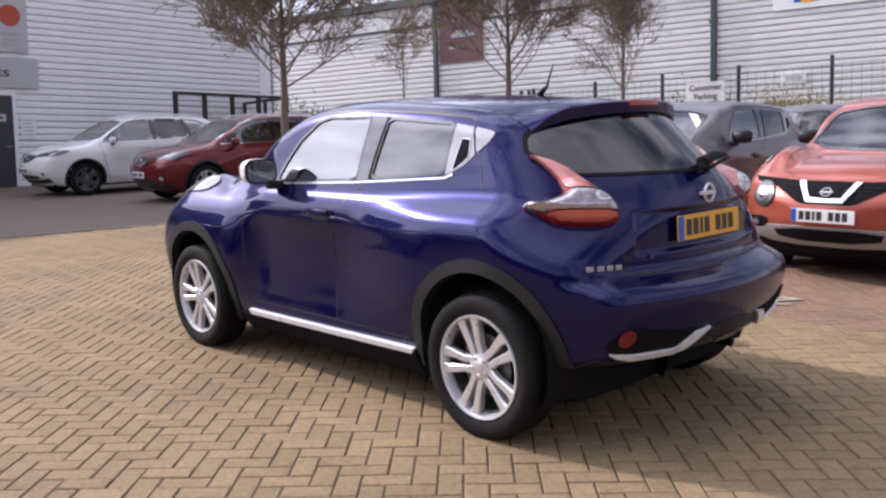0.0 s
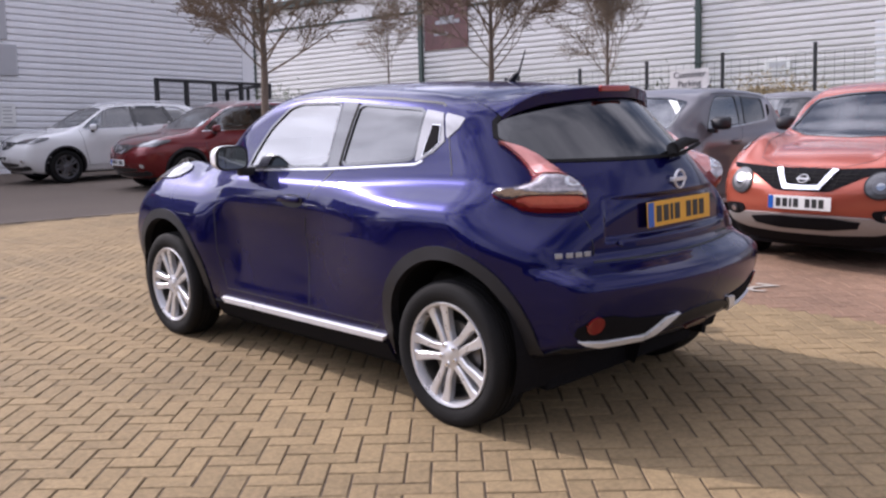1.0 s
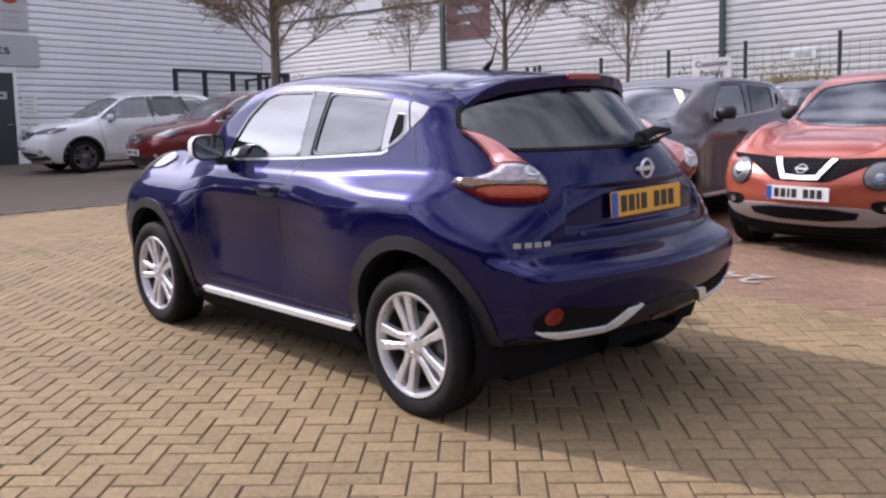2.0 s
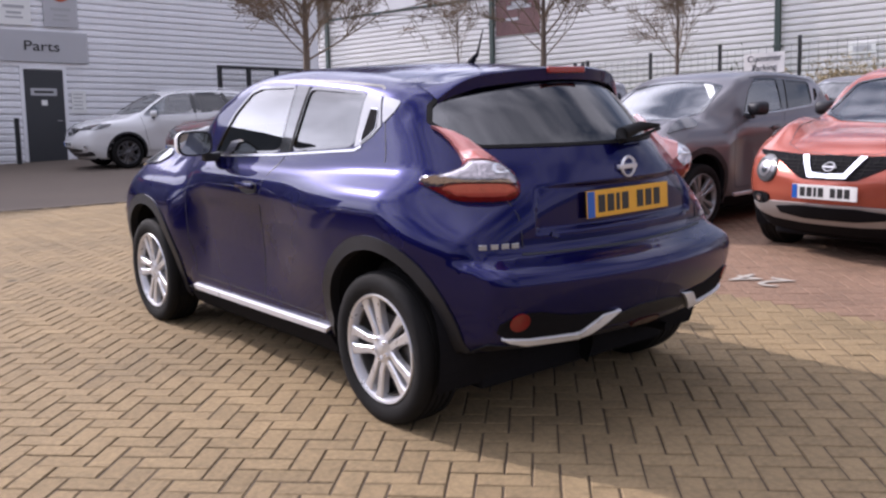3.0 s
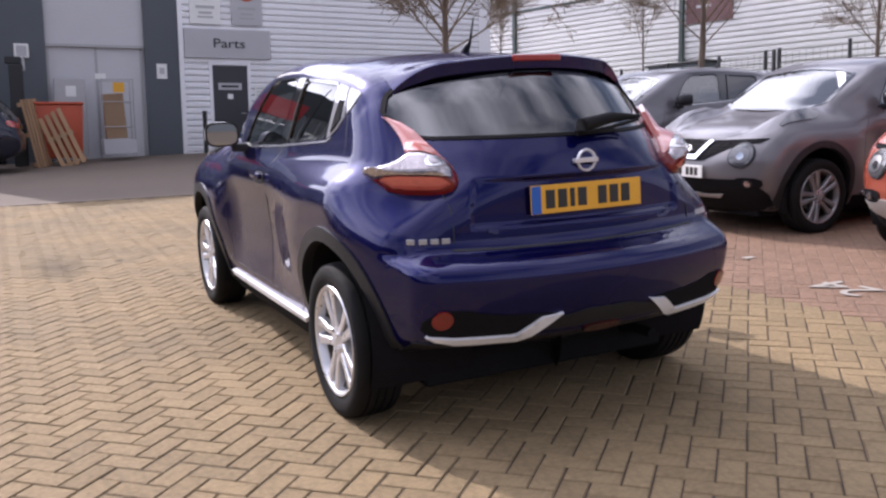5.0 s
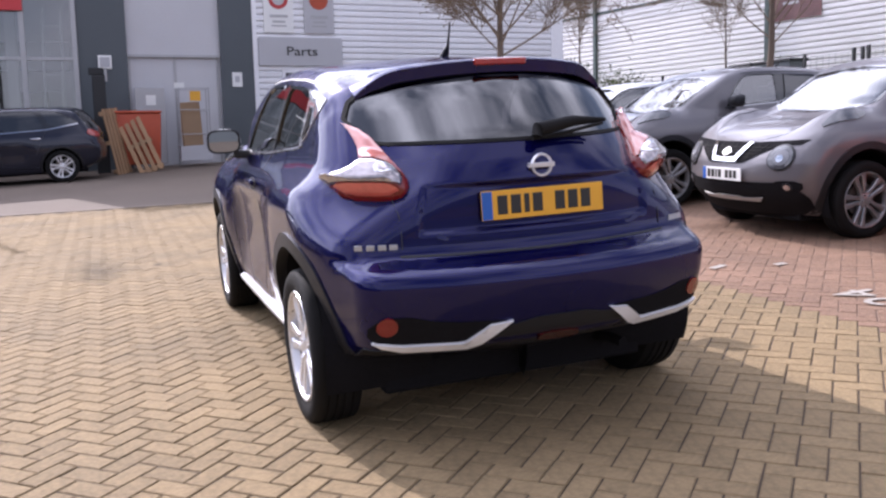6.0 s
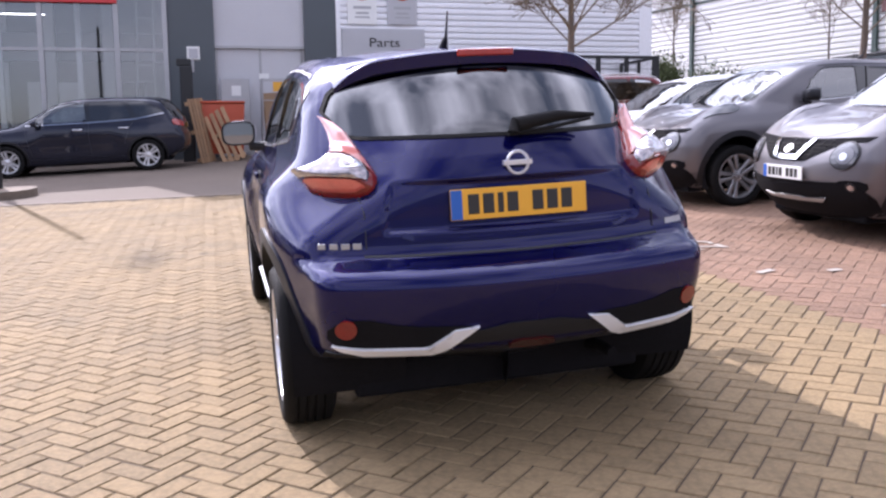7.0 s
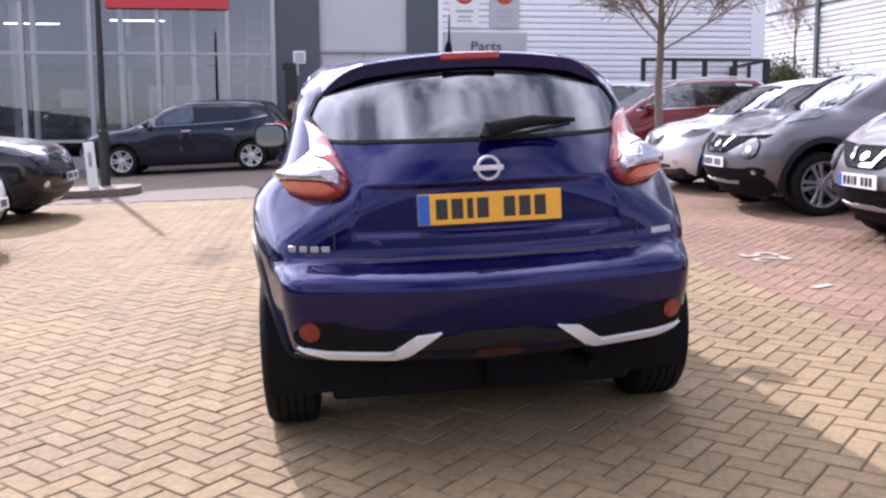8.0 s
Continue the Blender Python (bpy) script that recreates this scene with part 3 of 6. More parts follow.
def seat(car, x, y, w=0.5):
    bm = box((-w / 2, -0.25, 0), (w / 2, 0.27, 0.16), 0.05)
    box_into(bm, (-w / 2 + 0.02, -0.36, 0.1), (w / 2 - 0.02, -0.22, 0.64), 0.05, pose(0, 0, 0, 12))
    s = part("seat", bm, CLOTH, car, "dark cloth seat", smooth=True, m=pose(x, y, 0.50))
    part("headrest", box((-0.13, -0.52, 0.66), (0.13, -0.43, 0.82), 0.04), CLOTH, s, smooth=True)


def mirror(car, x, y, z, side, mat, wide=1.0):
    bm = bmesh.new()
    bmesh.ops.create_uvsphere(bm, u_segments=28, v_segments=18, radius=1)
    for v in bm.verts:
        c = v.co
        v.co = Vector((math.copysign(abs(c.x) ** 0.7, c.x) * 0.080 * wide, max(-0.30, math.copysign(abs(c.y) ** 0.8, c.y)) * 0.105, math.copysign(abs(c.z) ** 0.7, c.z) * 0.070))
    h = part("door_mirror", bm, mat, car, smooth=True, m=pose(x, y, z, 0, 0, side * 8))
    for nm, rx, rz, y0, y1, mt, lb in (("mirror_rim", 0.079 * wide, 0.069, -0.040, -0.026, PLASTIC, ""), ("mirror_glass", 0.069 * wide, 0.059, -0.0425, -0.036, MIRROR, "grey mirror glass")):
        g = bmesh.new()
        ring = [(math.copysign(abs(math.cos(t)) ** 0.55, math.cos(t)) * rx, math.copysign(abs(math.sin(t)) ** 0.6, math.sin(t)) * rz) for t in [k * math.tau / 36 for k in range(36)]]
        f = g.faces.new([g.verts.new((a, y0, b)) for a, b in ring])
        r = bmesh.ops.extrude_face_region(g, geom=[f])
        for v in r["geom"]:
            if isinstance(v, bmesh.types.BMVert):
                v.co.y = y1
        bmesh.ops.recalc_face_normals(g, faces=g.faces)
        part(nm, g, mt, h, lb)
    part("mirror_arm", box((-0.11 if side > 0 else 0, -0.02, -0.105), (0 if side > 0 else 0.11, 0.04, -0.055), 0.015), PLASTIC, h, m=pose(-side * 0.05, 0, 0))


def arch(shell, car, y, side, r0=0.385, r1=0.448, lift=0.016, hub=0.334, lo=-14, hi=194):
    n = 34
    a = [radians(lo + (hi - lo) * i / n) for i in range(n + 1)]
    lft = [(y + r1 * math.cos(t), hub + 0.005 + r1 * math.sin(t)) for t in a]
    rgt = [(y + r0 * math.cos(t), hub + 0.005 + r0 * math.sin(t)) for t in a]
    part("arch_trim", ribbon(shell, lft, rgt, "side", lift, 0.05, side), PLASTIC, car, "black plastic wheel-arch trim", smooth=True)
    bm = bmesh.new()
    prev = None
    for t in a:
        v = [bm.verts.new((side * x, y + (r0 + 0.004) * math.cos(t), hub + 0.005 + (r0 + 0.004) * math.sin(t))) for x in (0.40, 0.84)]
        if prev:
            bm.faces.new((prev[0], prev[1], v[1], v[0]))
        prev = v
    bm.faces.new([bm.verts.new((side * 0.41, y + (r0 + 0.004) * math.cos(t), hub + 0.005 + (r0 + 0.004) * math.sin(t))) for t in a])
    part("wheel_housing", bm, UNDER, car)


def side_window(shell, car, poly, side, mat, frame_w=0.014, label="side window"):
    p = rounded(poly, 2, 0.93)
    w = part("side_window", panel(shell, p, "side", -0.004, 0.005, side, 0.04, 0), mat, car, smooth=True)
    w.visible_shadow = False
    a, b = outline_ribbon(p, frame_w, -0.010)
    part("window_seal", ribbon(shell, a, b, "side", 0.004, 0.02, side), TRIM, w)
    return p


def emblem(car, m, r=0.046, mat=None):
    mat = mat or EMBLEM
    e = part("emblem", lathe([(-0.004, r), (-0.012, r - 0.003), (-0.012, r - 0.009), (-0.004, r - 0.012)], 32, "z"), mat, car, "silver ring emblem", smooth=True, m=m @ pose(0, 0, 0, -90))
    part("emblem_bar", box((-r - 0.008, -0.010, -0.009), (r + 0.008, 0.012, 0.009), 0.002), mat, e, m=pose(0, 0, 0, 90))


CROSS = Shell(
    top=[(-0.90, 0.90), (-0.66, 1.08), (-0.575, 1.17), (-0.45, 1.29), (-0.33, 1.402), (-0.24, 1.470), (-0.12, 1.504), (0.10, 1.528), (0.5, 1.554), (0.95, 1.563), (1.3, 1.548), (1.55, 1.505), (1.75, 1.420), (2.1, 1.225), (2.38, 1.075), (2.52, 1.035), (2.8, 0.995), (3.02, 0.945), (3.18, 0.875), (3.30, 0.77), (3.5, 0.5)],
    rear=[(0.10, -0.05), (0.26, -0.20), (0.34, -0.42), (0.39, -0.62), (0.44, -0.725), (0.52, -0.77), (0.62, -0.797), (0.675, -0.802), (0.710, -0.789), (0.732, -0.759), (0.752, -0.712), (0.770, -0.676), (0.788, -0.661), (0.812, -0.655), (0.88, -0.650), (1.035, -0.640), (1.06, -0.634), (1.11, -0.617), (1.17, -0.588), (1.3, -0.55), (1.6, -0.5)],
    front=[(0.10, 3.0), (0.28, 3.17), (0.42, 3.29), (0.55, 3.33), (0.66, 3.325), (0.78, 3.28), (0.88, 3.20), (1.0, 3.05), (1.4, 2.6)],
    hip=[(0.1, 0.74), (0.25, 0.785), (0.45, 0.848), (0.66, 0.884), (0.80, 0.886), (0.91, 0.887), (0.965, 0.877), (1.005, 0.850), (1.04, 0.812), (1.07, 0.780), (1.10, 0.756), (1.16, 0.734), (1.25, 0.708), (1.40, 0.655), (1.50, 0.615), (1.7, 0.5)],
    door=[(0.1, 0.74), (0.25, 0.79), (0.36, 0.820), (0.46, 0.810), (0.62, 0.801), (0.80, 0.812), (0.92, 0.833), (0.985, 0.826), (1.03, 0.807), (1.07, 0.779), (1.11, 0.762), (1.25, 0.722), (1.42, 0.664), (1.50, 0.63), (1.7, 0.5)],
    wing=[(0.1, 0.74), (0.25, 0.79), (0.45, 0.850), (0.66, 0.884), (0.80, 0.880), (0.90, 0.855), (0.97, 0.810), (1.04, 0.745), (1.12, 0.68), (1.30, 0.62), (1.6, 0.5)],
    wheelbase=2.53, floor=0.205, recess=0.020, crown=0.07, ridge=0.12, wrap=0.7, tail_crown=0.09, taper=0.075, shelf=0.010, climb=1.0, blend=(0.34, 1.14), low_taper=0.175)


def crossover(m, paint_mat, label, alloy=None, sticker=False, fine=False, cap=None, skid=False):
    """A small, round crossover car with bulging arches, lamps on its wings and a sloping tail."""
    car = thing("car", m, label, "car", "parked cars")
    S = CROSS
    front_win = [(1.69, 1.106), (1.641, 1.191), (1.53, 1.332), (1.39, 1.438), (1.30, 1.460), (0.930, 1.459), (0.956, 1.132)]
    back_win = [(0.850, 1.143), (0.792, 1.450), (0.30, 1.417), (0.318, 1.182)]
    quarter = [(0.174, 1.399), (0.056, 1.374), (0.070, 1.330), (0.133, 1.279)]
    screen = [(-0.60, 2.20), (-0.40, 2.335), (0, 2.40), (0.40, 2.335), (0.60, 2.20), (0.545, 1.76), (0.30, 1.70), (0, 1.68), (-0.30, 1.70), (-0.545, 1.76)]
    tail = [(-0.560, 1.178), (0, 1.176), (0.560, 1.178), (0.640, 1.285), (0.605, 1.356), (0.520, 1.422), (0.39, 1.458), (0, 1.474), (-0.39, 1.458), (-0.520, 1.422), (-0.605, 1.356), (-0.640, 1.285)]
    fw, bw, tl, sc = (rounded(p, 2, 0.93) for p in (front_win, back_win, tail, screen))

    def wheel_hole(p):
        return (np.abs(p[:, 0]) > 0.42) & (((p[:, 1] ** 2 + (p[:, 2] - 0.382) ** 2) < 0.398 ** 2) | (((p[:, 1] - 2.53) ** 2 + (p[:, 2] - 0.382) ** 2) < 0.398 ** 2))

    def glass_hole(p):
        s = (np.abs(p[:, 0]) > 0.45) & (p[:, 2] > 1.0) & (inside(fw, p[:, 1], p[:, 2]) | inside(bw, p[:, 1], p[:, 2]))
        return s | ((p[:, 1] < 0.2) & inside(tl, p[:, 0], p[:, 2])) | ((p[:, 2] > 0.98) & inside(sc, p[:, 0], p[:, 1]))

    part("body", S.mesh(*((340, 190, 150, 44) if fine else (190, 76, 124, 44)), (wheel_hole, glass_hole)), paint_mat, car, smooth=True)
    skin = car.children[-1].data
    skin.normals_split_custom_set_from_vertices([tuple(n) for n in S.normal(np.array([v.co for v in skin.vertices]), 5e-3)])
    # Trays, silencer and axle beam are added low to darken the ground beneath.
    part("underbody", box((-0.72, 0.40, 0.160), (0.72, 2.13, 0.31), 0.02), UNDER, car)
    part("rear_undertray", box((-0.60, -0.36, 0.175), (0.60, 0.39, 0.32), 0.02), UNDER, car)
    part("front_undertray", box((-0.60, 2.14, 0.165), (0.60, 3.00, 0.31), 0.02), UNDER, car)
    part("silencer", tube([(-0.34, -0.28, 0.285), (-0.31, -0.28, 0.285), (0.31, -0.28, 0.285), (0.34, -0.28, 0.285)], [0.06, 0.080, 0.080, 0.06], 16), UNDER, car, "dark exhaust silencer", smooth=True)
    part("axle_beam", tube([(-0.66, 0.02, 0.26), (0.66, 0.02, 0.26)], 0.055, 10), UNDER, car, smooth=True)
    for side in (-1, 1):
        for poly, g in ((front_win, GLASS_CLEAR), (back_win, GLASS_DARK)):
            side_window(S, car, poly, side, g)
        part("quarter_panel", panel(S, rounded(quarter, 1, 0.9), "side", 0.004, 0.008, side, 0.03, 0), SKYLIT_PANEL, car, "gloss quarter panel, greyed for reflected sky", smooth=True)
        part("door_corner", panel(S, [(0.296, 1.414), (0.186, 1.397), (0.143, 1.272), (0.200, 1.222), (0.275, 1.186), (0.312, 1.178)], "side", 0.004, 0.008, side, 0.03, 0), SKYLIT_PANEL, car, "gloss door corner, greyed for reflected sky", smooth=True)
        part("handle_surround", panel(S, [(0.236, 1.348), (0.184, 1.344), (0.172, 1.262), (0.214, 1.226), (0.272, 1.196)], "side", 0.007, 0.008, side, 0.03, 0), WAIST, car, "bright handle surround", smooth=True)
        part("rear_door_handle", panel(S, [(0.231, 1.343), (0.190, 1.339), (0.180, 1.264), (0.216, 1.233), (0.262, 1.206)], "side", 0.011, 0.010, side, 0.03, 0), UNDER, car, "black hidden door handle", smooth=True)
        part("glass_rubber", strip(S, [(0.856, 1.143), (0.798, 1.449)], 0.016, "side", 0.006, 0.010, side), RUBBER, car)
        part("pillar_trim", panel(S, [(0.955, 1.128), (0.852, 1.139), (0.794, 1.453), (0.928, 1.462)], "side", 0.003, 0.008, side, 0.04, 0), TRIM, car, "gloss dark door pillar", smooth=True)
        part("waist_strip", strip(S, [(1.73, 1.090), (0.977, 1.121), (0.309, 1.164), (0.262, 1.182)], 0.010, "side", 0.005, 0.012, side), WAIST, car, "bright waist strip")
        part("roof_gutter", strip(S, [(1.40, 1.478), (1.20, 1.488), (0.9, 1.486), (0.55, 1.470), (0.227, 1.442), (0.196, 1.428)], 0.010, "side", 0.001, 0.004, side), INK, car)
        for line in ([(0.90, 1.118), (1.04, 0.989), (1.10, 0.80), (1.09, 0.385)], [(0.244, 1.443), (0.162, 1.37), (0.115, 1.275), (0.070, 1.150), (0.066, 1.120)], [(1.86, 1.05), (1.958, 0.858), (1.96, 0.62), (1.90, 0.385)], [(1.90, 0.385), (0.50, 0.385)], [(0.60, 0.33), (0.50, 0.385)]):
            part("shut_line", strip(S, line, 0.005, "side", 0.0012, 0.004, side), INK, car)
        hd = part("door_handle", box((-0.095, -0.012, -0.016), (0.095, 0.012, 0.016), 0.009), paint_mat, car, smooth=True, m=pose(side * 0.848, 1.19, 0.962, 0, 0, 90))
        part("handle_cup", panel(S, [(1.09, 0.918), (1.28, 0.918), (1.28, 0.985), (1.09, 0.985)], "side", 0.0015, 0.004, side, 0.05, 2), INK, car)
        part("sill_strip", ribbon(S, [(1.95 - 1.49 * i / 16, 0.332 + 0.010 * i / 16) for i in range(17)], [(1.93 - 1.45 * i / 16, 0.306 + 0.010 * i / 16) for i in range(17)], "side", 0.026, 0.03, side), SATIN, car, "satin silver sill strip", smooth=True)
        part("sill_cladding", ribbon(S, [(2.06 - 1.6 * i / 16, 0.302) for i in range(17)], [(2.06 - 1.6 * i / 16, 0.215) for i in range(17)], "side", 0.018, 0.04, side), UNDER, car, "dark sill cladding", smooth=True)
        for y in (0, 2.53):
            arch(S, car, y, side, 0.386, 0.446, 0.008, 0.377, -26, 206)
            wheel(car, side * 0.768, y, 0.334, 0.240, side, 5, alloy)
        mirror(car, side * 0.905, 1.655, 1.170, side, cap or PLASTIC, 1.2)
        # tail lamp, standing proud of the corner
        s = side
        rim = [(64.5, 1.268), (52, 1.222), (42.6, 1.133), (37.8, 1.083), (35.2, 1.04), (35.8, 0.995), (39.6, 0.976), (52.9, 0.978), (58, 1.018), (64.1, 1.052), (55.0, 1.076), (50.6, 1.102), (53.6, 1.172), (60.2, 1.245)]
        bulge = (rounded(rim, 1), 0.074, 0.048, 1.080, 1.150, 0.22)
        lamp = part("tail_lamp", panel(S, rim, "corner", 0.012, 0.05, side, 0.6, 1, bulge), LENS_DEEP, car, "red, amber and clear tail lamp", smooth=True)
        part("arm_lens", panel(S, [(63.6, 1.263), (52, 1.218), (43.0, 1.133), (38.2, 1.084), (36.0, 1.050), (38.8, 1.078), (43.0, 1.098), (48.6, 1.100), (50.2, 1.110), (53.4, 1.174), (60.2, 1.244)], "corner", 0.032, 0.026, side, 0.6, 1, bulge), LENS_RED_PALED, lamp, "pale red upper lens, lightened for reflected sky", smooth=True)
        part("clear_lens", panel(S, [(63.6, 1.053), (55.0, 1.073), (50.4, 1.097), (43, 1.095), (38.5, 1.073), (36.2, 1.042), (36.4, 1.005), (44, 1.005), (52, 1.010), (59.4, 1.024)], "corner", 0.026, 0.02, side, 0.6, 1, bulge), LENS_TAIL, lamp, "clear reversing lens", smooth=True)
        part("amber_lens", panel(S, [(56.0, 1.009), (52, 1.005), (44, 1.001), (36.6, 1.001), (37.2, 0.995), (39.8, 0.981), (51.2, 0.983), (54.4, 1.002)], "corner", 0.026, 0.02, side, 0.6, 1, bulge), LENS_ORANGE, lamp, "orange-red lower lens", smooth=True)
        for rr, hh, mt, lb in ((1.0, 0.031, LENS_CLEAR, "bright lamp bowl"), (0.55, 0.034, LENS_TAIL, "")):
            part("lens_bowl", panel(S, [(40.2 + 2.5 * rr * math.cos(t * math.tau / 20), 1.056 + 0.028 * rr * math.sin(t * math.tau / 20)) for t in range(20)], "corner", hh, 0.02, side, 0.9, 0, bulge), mt, lamp, lb, smooth=True)
        part("bumper_pocket", panel(S, [(s * 0.722, 0.545), (s * 0.62, 0.580), (s * 0.46, 0.540), (s * 0.26, 0.532), (s * 0.205, 0.524), (s * 0.31, 0.500), (s * 0.38, 0.448), (s * 0.62, 0.452), (s * 0.722, 0.478)], "rear", 0.004, 0.012, 1, 0.04, 1), UNDER, car, "black plastic fog-lamp pocket", smooth=True)
        part("bumper_fin", panel(S, [(s * 0.705, 0.474), (s * 0.60, 0.460), (s * 0.38, 0.455), (s * 0.29, 0.520), (s * 0.205, 0.529), (s * 0.315, 0.446), (s * 0.36, 0.430), (s * 0.60, 0.436), (s * 0.675, 0.456)], "rear", 0.016, 0.03, 1, 0.04, 0), SATIN, car, "satin silver bumper fin", smooth=True)
        part("rear_reflector", panel(S, [(s * 0.66 + 0.036 * math.cos(t * math.tau / 16), 0.537 + 0.036 * math.sin(t * math.tau / 16)) for t in range(16)], "rear", 0.010, 0.02, 1, 0.03, 0), LENS_DEEP, car, "round red reflector", smooth=True)
        # front lamps
        part("wing_lamp", panel(S, [(s * 0.665, 2.48), (s * 0.72, 2.42), (s * 0.772, 2.52), (s * 0.775, 2.72), (s * 0.715, 2.93), (s * 0.672, 2.72)], "top", 0.010, 0.03, 1, 0.05, 1), LENS_SMOKE, car, "smoked lamp on the wing", smooth=True)
        hl = part("headlamp", panel(S, [(s * 0.575 + 0.112 * math.cos(t * math.tau / 24), 0.722 + 0.108 * math.sin(t * math.tau / 24)) for t in range(24)], "front", 0.012, 0.03, 1, 0.04, 0), PLASTIC, car, "round headlamp", smooth=True)
        part("headlamp_lens", panel(S, [(s * 0.575 + 0.099 * math.cos(t * math.tau / 24), 0.722 + 0.095 * math.sin(t * math.tau / 24)) for t in range(24)], "front", 0.017, 0.01, 1, 0.03, 0), LENS_SMOKE, hl, smooth=True)
        part("lamp_bowl", panel(S, [(s * 0.585 + 0.064 * math.cos(t * math.tau / 20), 0.720 + 0.060 * math.sin(t * math.tau / 20)) for t in range(20)], "front", 0.021, 0.01, 1, 0.03, 0), ALLOY_DARK, hl, "lamp bowl", smooth=True)
        part("lamp_bulb_shield", panel(S, [(s * 0.578 + 0.030 * math.cos(t * math.tau / 12), 0.712 + 0.027 * math.sin(t * math.tau / 12)) for t in range(12)], "front", 0.026, 0.01, 1, 0.03, 0), CHROME, hl, smooth=True)
        part("fog_pocket", panel(S, [(s * 0.748, 0.528), (s * 0.56, 0.534), (s * 0.522, 0.500), (s * 0.565, 0.440), (s * 0.66, 0.432), (s * 0.745, 0.455)], "front", 0.010, 0.02, 1, 0.05, 1), UNDER, car, "black fog-lamp pocket", smooth=True)
        fog = part("fog_lamp", panel(S, [(s * 0.640 + 0.040 * math.cos(t * math.tau / 16), 0.482 + 0.034 * math.sin(t * math.tau / 16)) for t in range(16)], "front", 0.018, 0.02, 1, 0.03, 0), PLASTIC, car, "round front fog lamp", smooth=True)
        part("fog_lens", panel(S, [(s * 0.640 + 0.026 * math.cos(t * math.tau / 16), 0.482 + 0.022 * math.sin(t * math.tau / 16)) for t in range(16)], "front", 0.022, 0.01, 1, 0.03, 0), LENS_TAIL, fog, smooth=True)
        part("grille_leg", panel(S, [(s * 0.255, 0.832), (s * 0.206, 0.835), (s * 0.128, 0.712), (0, 0.704), (0, 0.676), (s * 0.150, 0.677)], "front", 0.022, 0.03, 1, 0.04, 0), CHROME, car, "silver grille bar", smooth=True)
        part("bonnet_line", strip(S, [(s * 0.56, 2.42), (s * 0.55, 2.75), (s * 0.48, 3.02), (s * 0.30, 3.14), (0, 3.18)], 0.004, "top", 0.0012, 0.004), INK, car)
    # windscreen and tail glass
    for poly, way, g, nm in ((sc, "top", GLASS_CLEAR, "windscreen"), (tl, "rear", GLASS_DARK, "rear_window")):
        w = part(nm, panel(S, poly, way, -0.003, 0.005, 1, 0.035, 0), g, car, smooth=True)
        w.visible_shadow = False
        a, b = outline_ribbon(poly, 0.030 if way == "top" else 0.013, -0.012)
        part("window_seal", ribbon(S, a, b, way, 0.004, 0.02), TRIM if way == "top" else RUBBER, w, smooth=True)
    if sticker:
        part("window_sticker", panel(S, [(-0.30, 1.725), (-0.42, 1.745), (-0.585, 1.93), (-0.545, 1.975)], "top", 0.002, 0.003, 1, 0.06, 0), PAPER, car, "white paper price sheet")
    # spoiler over the tail glass
    bm = bmesh.new()
    rows = []
    for i in range(41):
        x = -0.575 + 1.15 * i / 40
        far = max(0.0, abs(x) - 0.40)
        lip_y, lip_z = -0.285 + 0.60 * x * x, 1.508 - 0.15 * x * x - 2.4 * far * far
        thick = 0.058 - 0.026 * ease(abs(x), 0.45, 0.575)
        roof = S.lay([(x, lip_y + 0.25), (x, lip_y + 0.13)], "top", 0.0015)
        mid = (roof[1] + np.array((x, lip_y, lip_z))) / 2
        rows.append([bm.verts.new(c) for c in (roof[0], roof[1], mid + np.array((0, 0, 0.004)), (x, lip_y + 0.012, lip_z), (x, lip_y, lip_z - 0.008), (x, lip_y + 0.006, lip_z - thick), (x, lip_y + 0.09, lip_z - thick - 0.012))])
    for a, b in zip(rows, rows[1:]):
        for i in range(6):
            bm.faces.new((a[i], a[i + 1], b[i + 1], b[i]))
    bmesh.ops.recalc_face_normals(bm, faces=bm.faces)
    part("spoiler", bm, paint_mat, car, smooth=True)
    part("brake_lamp", box((-0.115, -0.292, 1.478), (0.115, -0.268, 1.506), 0.006), LENS_RED, car, "red high brake lamp")
    # tail details
    tail_plate = S.lay([(0, 0.90), (0, 0.985)], "rear", 0.010)
    lean = math.degrees(math.atan2(tail_plate[1][1] - tail_plate[0][1], 0.085))
    number_plate(car, pose(0, float(tail_plate.mean(0)[1]) - 0.004, 0.943, -lean), PLATE_YELLOW)
    emblem(car, pose(0, float(S.lay([(0, 1.082)], "rear", 0.012)[0][1]), 1.082))
    for i in range(4):
        p = S.lay([(-0.725 + 0.040 * i, 0.812), (-0.695 + 0.040 * i, 0.812)], "rear", 0.004)
        bm = box((-0.016, -0.004, -0.011), (0.016, 0.002, 0.011), 0.003)
        part("badge_bar", bm, STEEL, car, m=pose(*[float(c) for c in p.mean(0)], 0, 0, math.degrees(math.atan2(p[1][1] - p[0][1], p[1][0] - p[0][0]))))
    part("small_badge", panel(S, [(0.625, 0.800), (0.715, 0.800), (0.715, 0.822), (0.625, 0.822)], "rear", 0.003, 0.005, 1, 0.04, 0), STEEL, car)
    for s in (-1, 1):
        part("tailgate_line", strip(S, [(s * 0.564, 0.980), (s * 0.557, 0.925), (s * 0.558, 0.848), (s * 0.560, 0.800)], 0.0035, "rear", 0.003, 0.004), INK, car)
    part("tailgate_lip", strip(S, [(-0.43, 0.842), (-0.39, 0.829), (-0.2, 0.823), (0, 0.823), (0.2, 0.823), (0.39, 0.829), (0.43, 0.842)], 0.014, "rear", 0.010, 0.012), paint_mat, car, smooth=True)
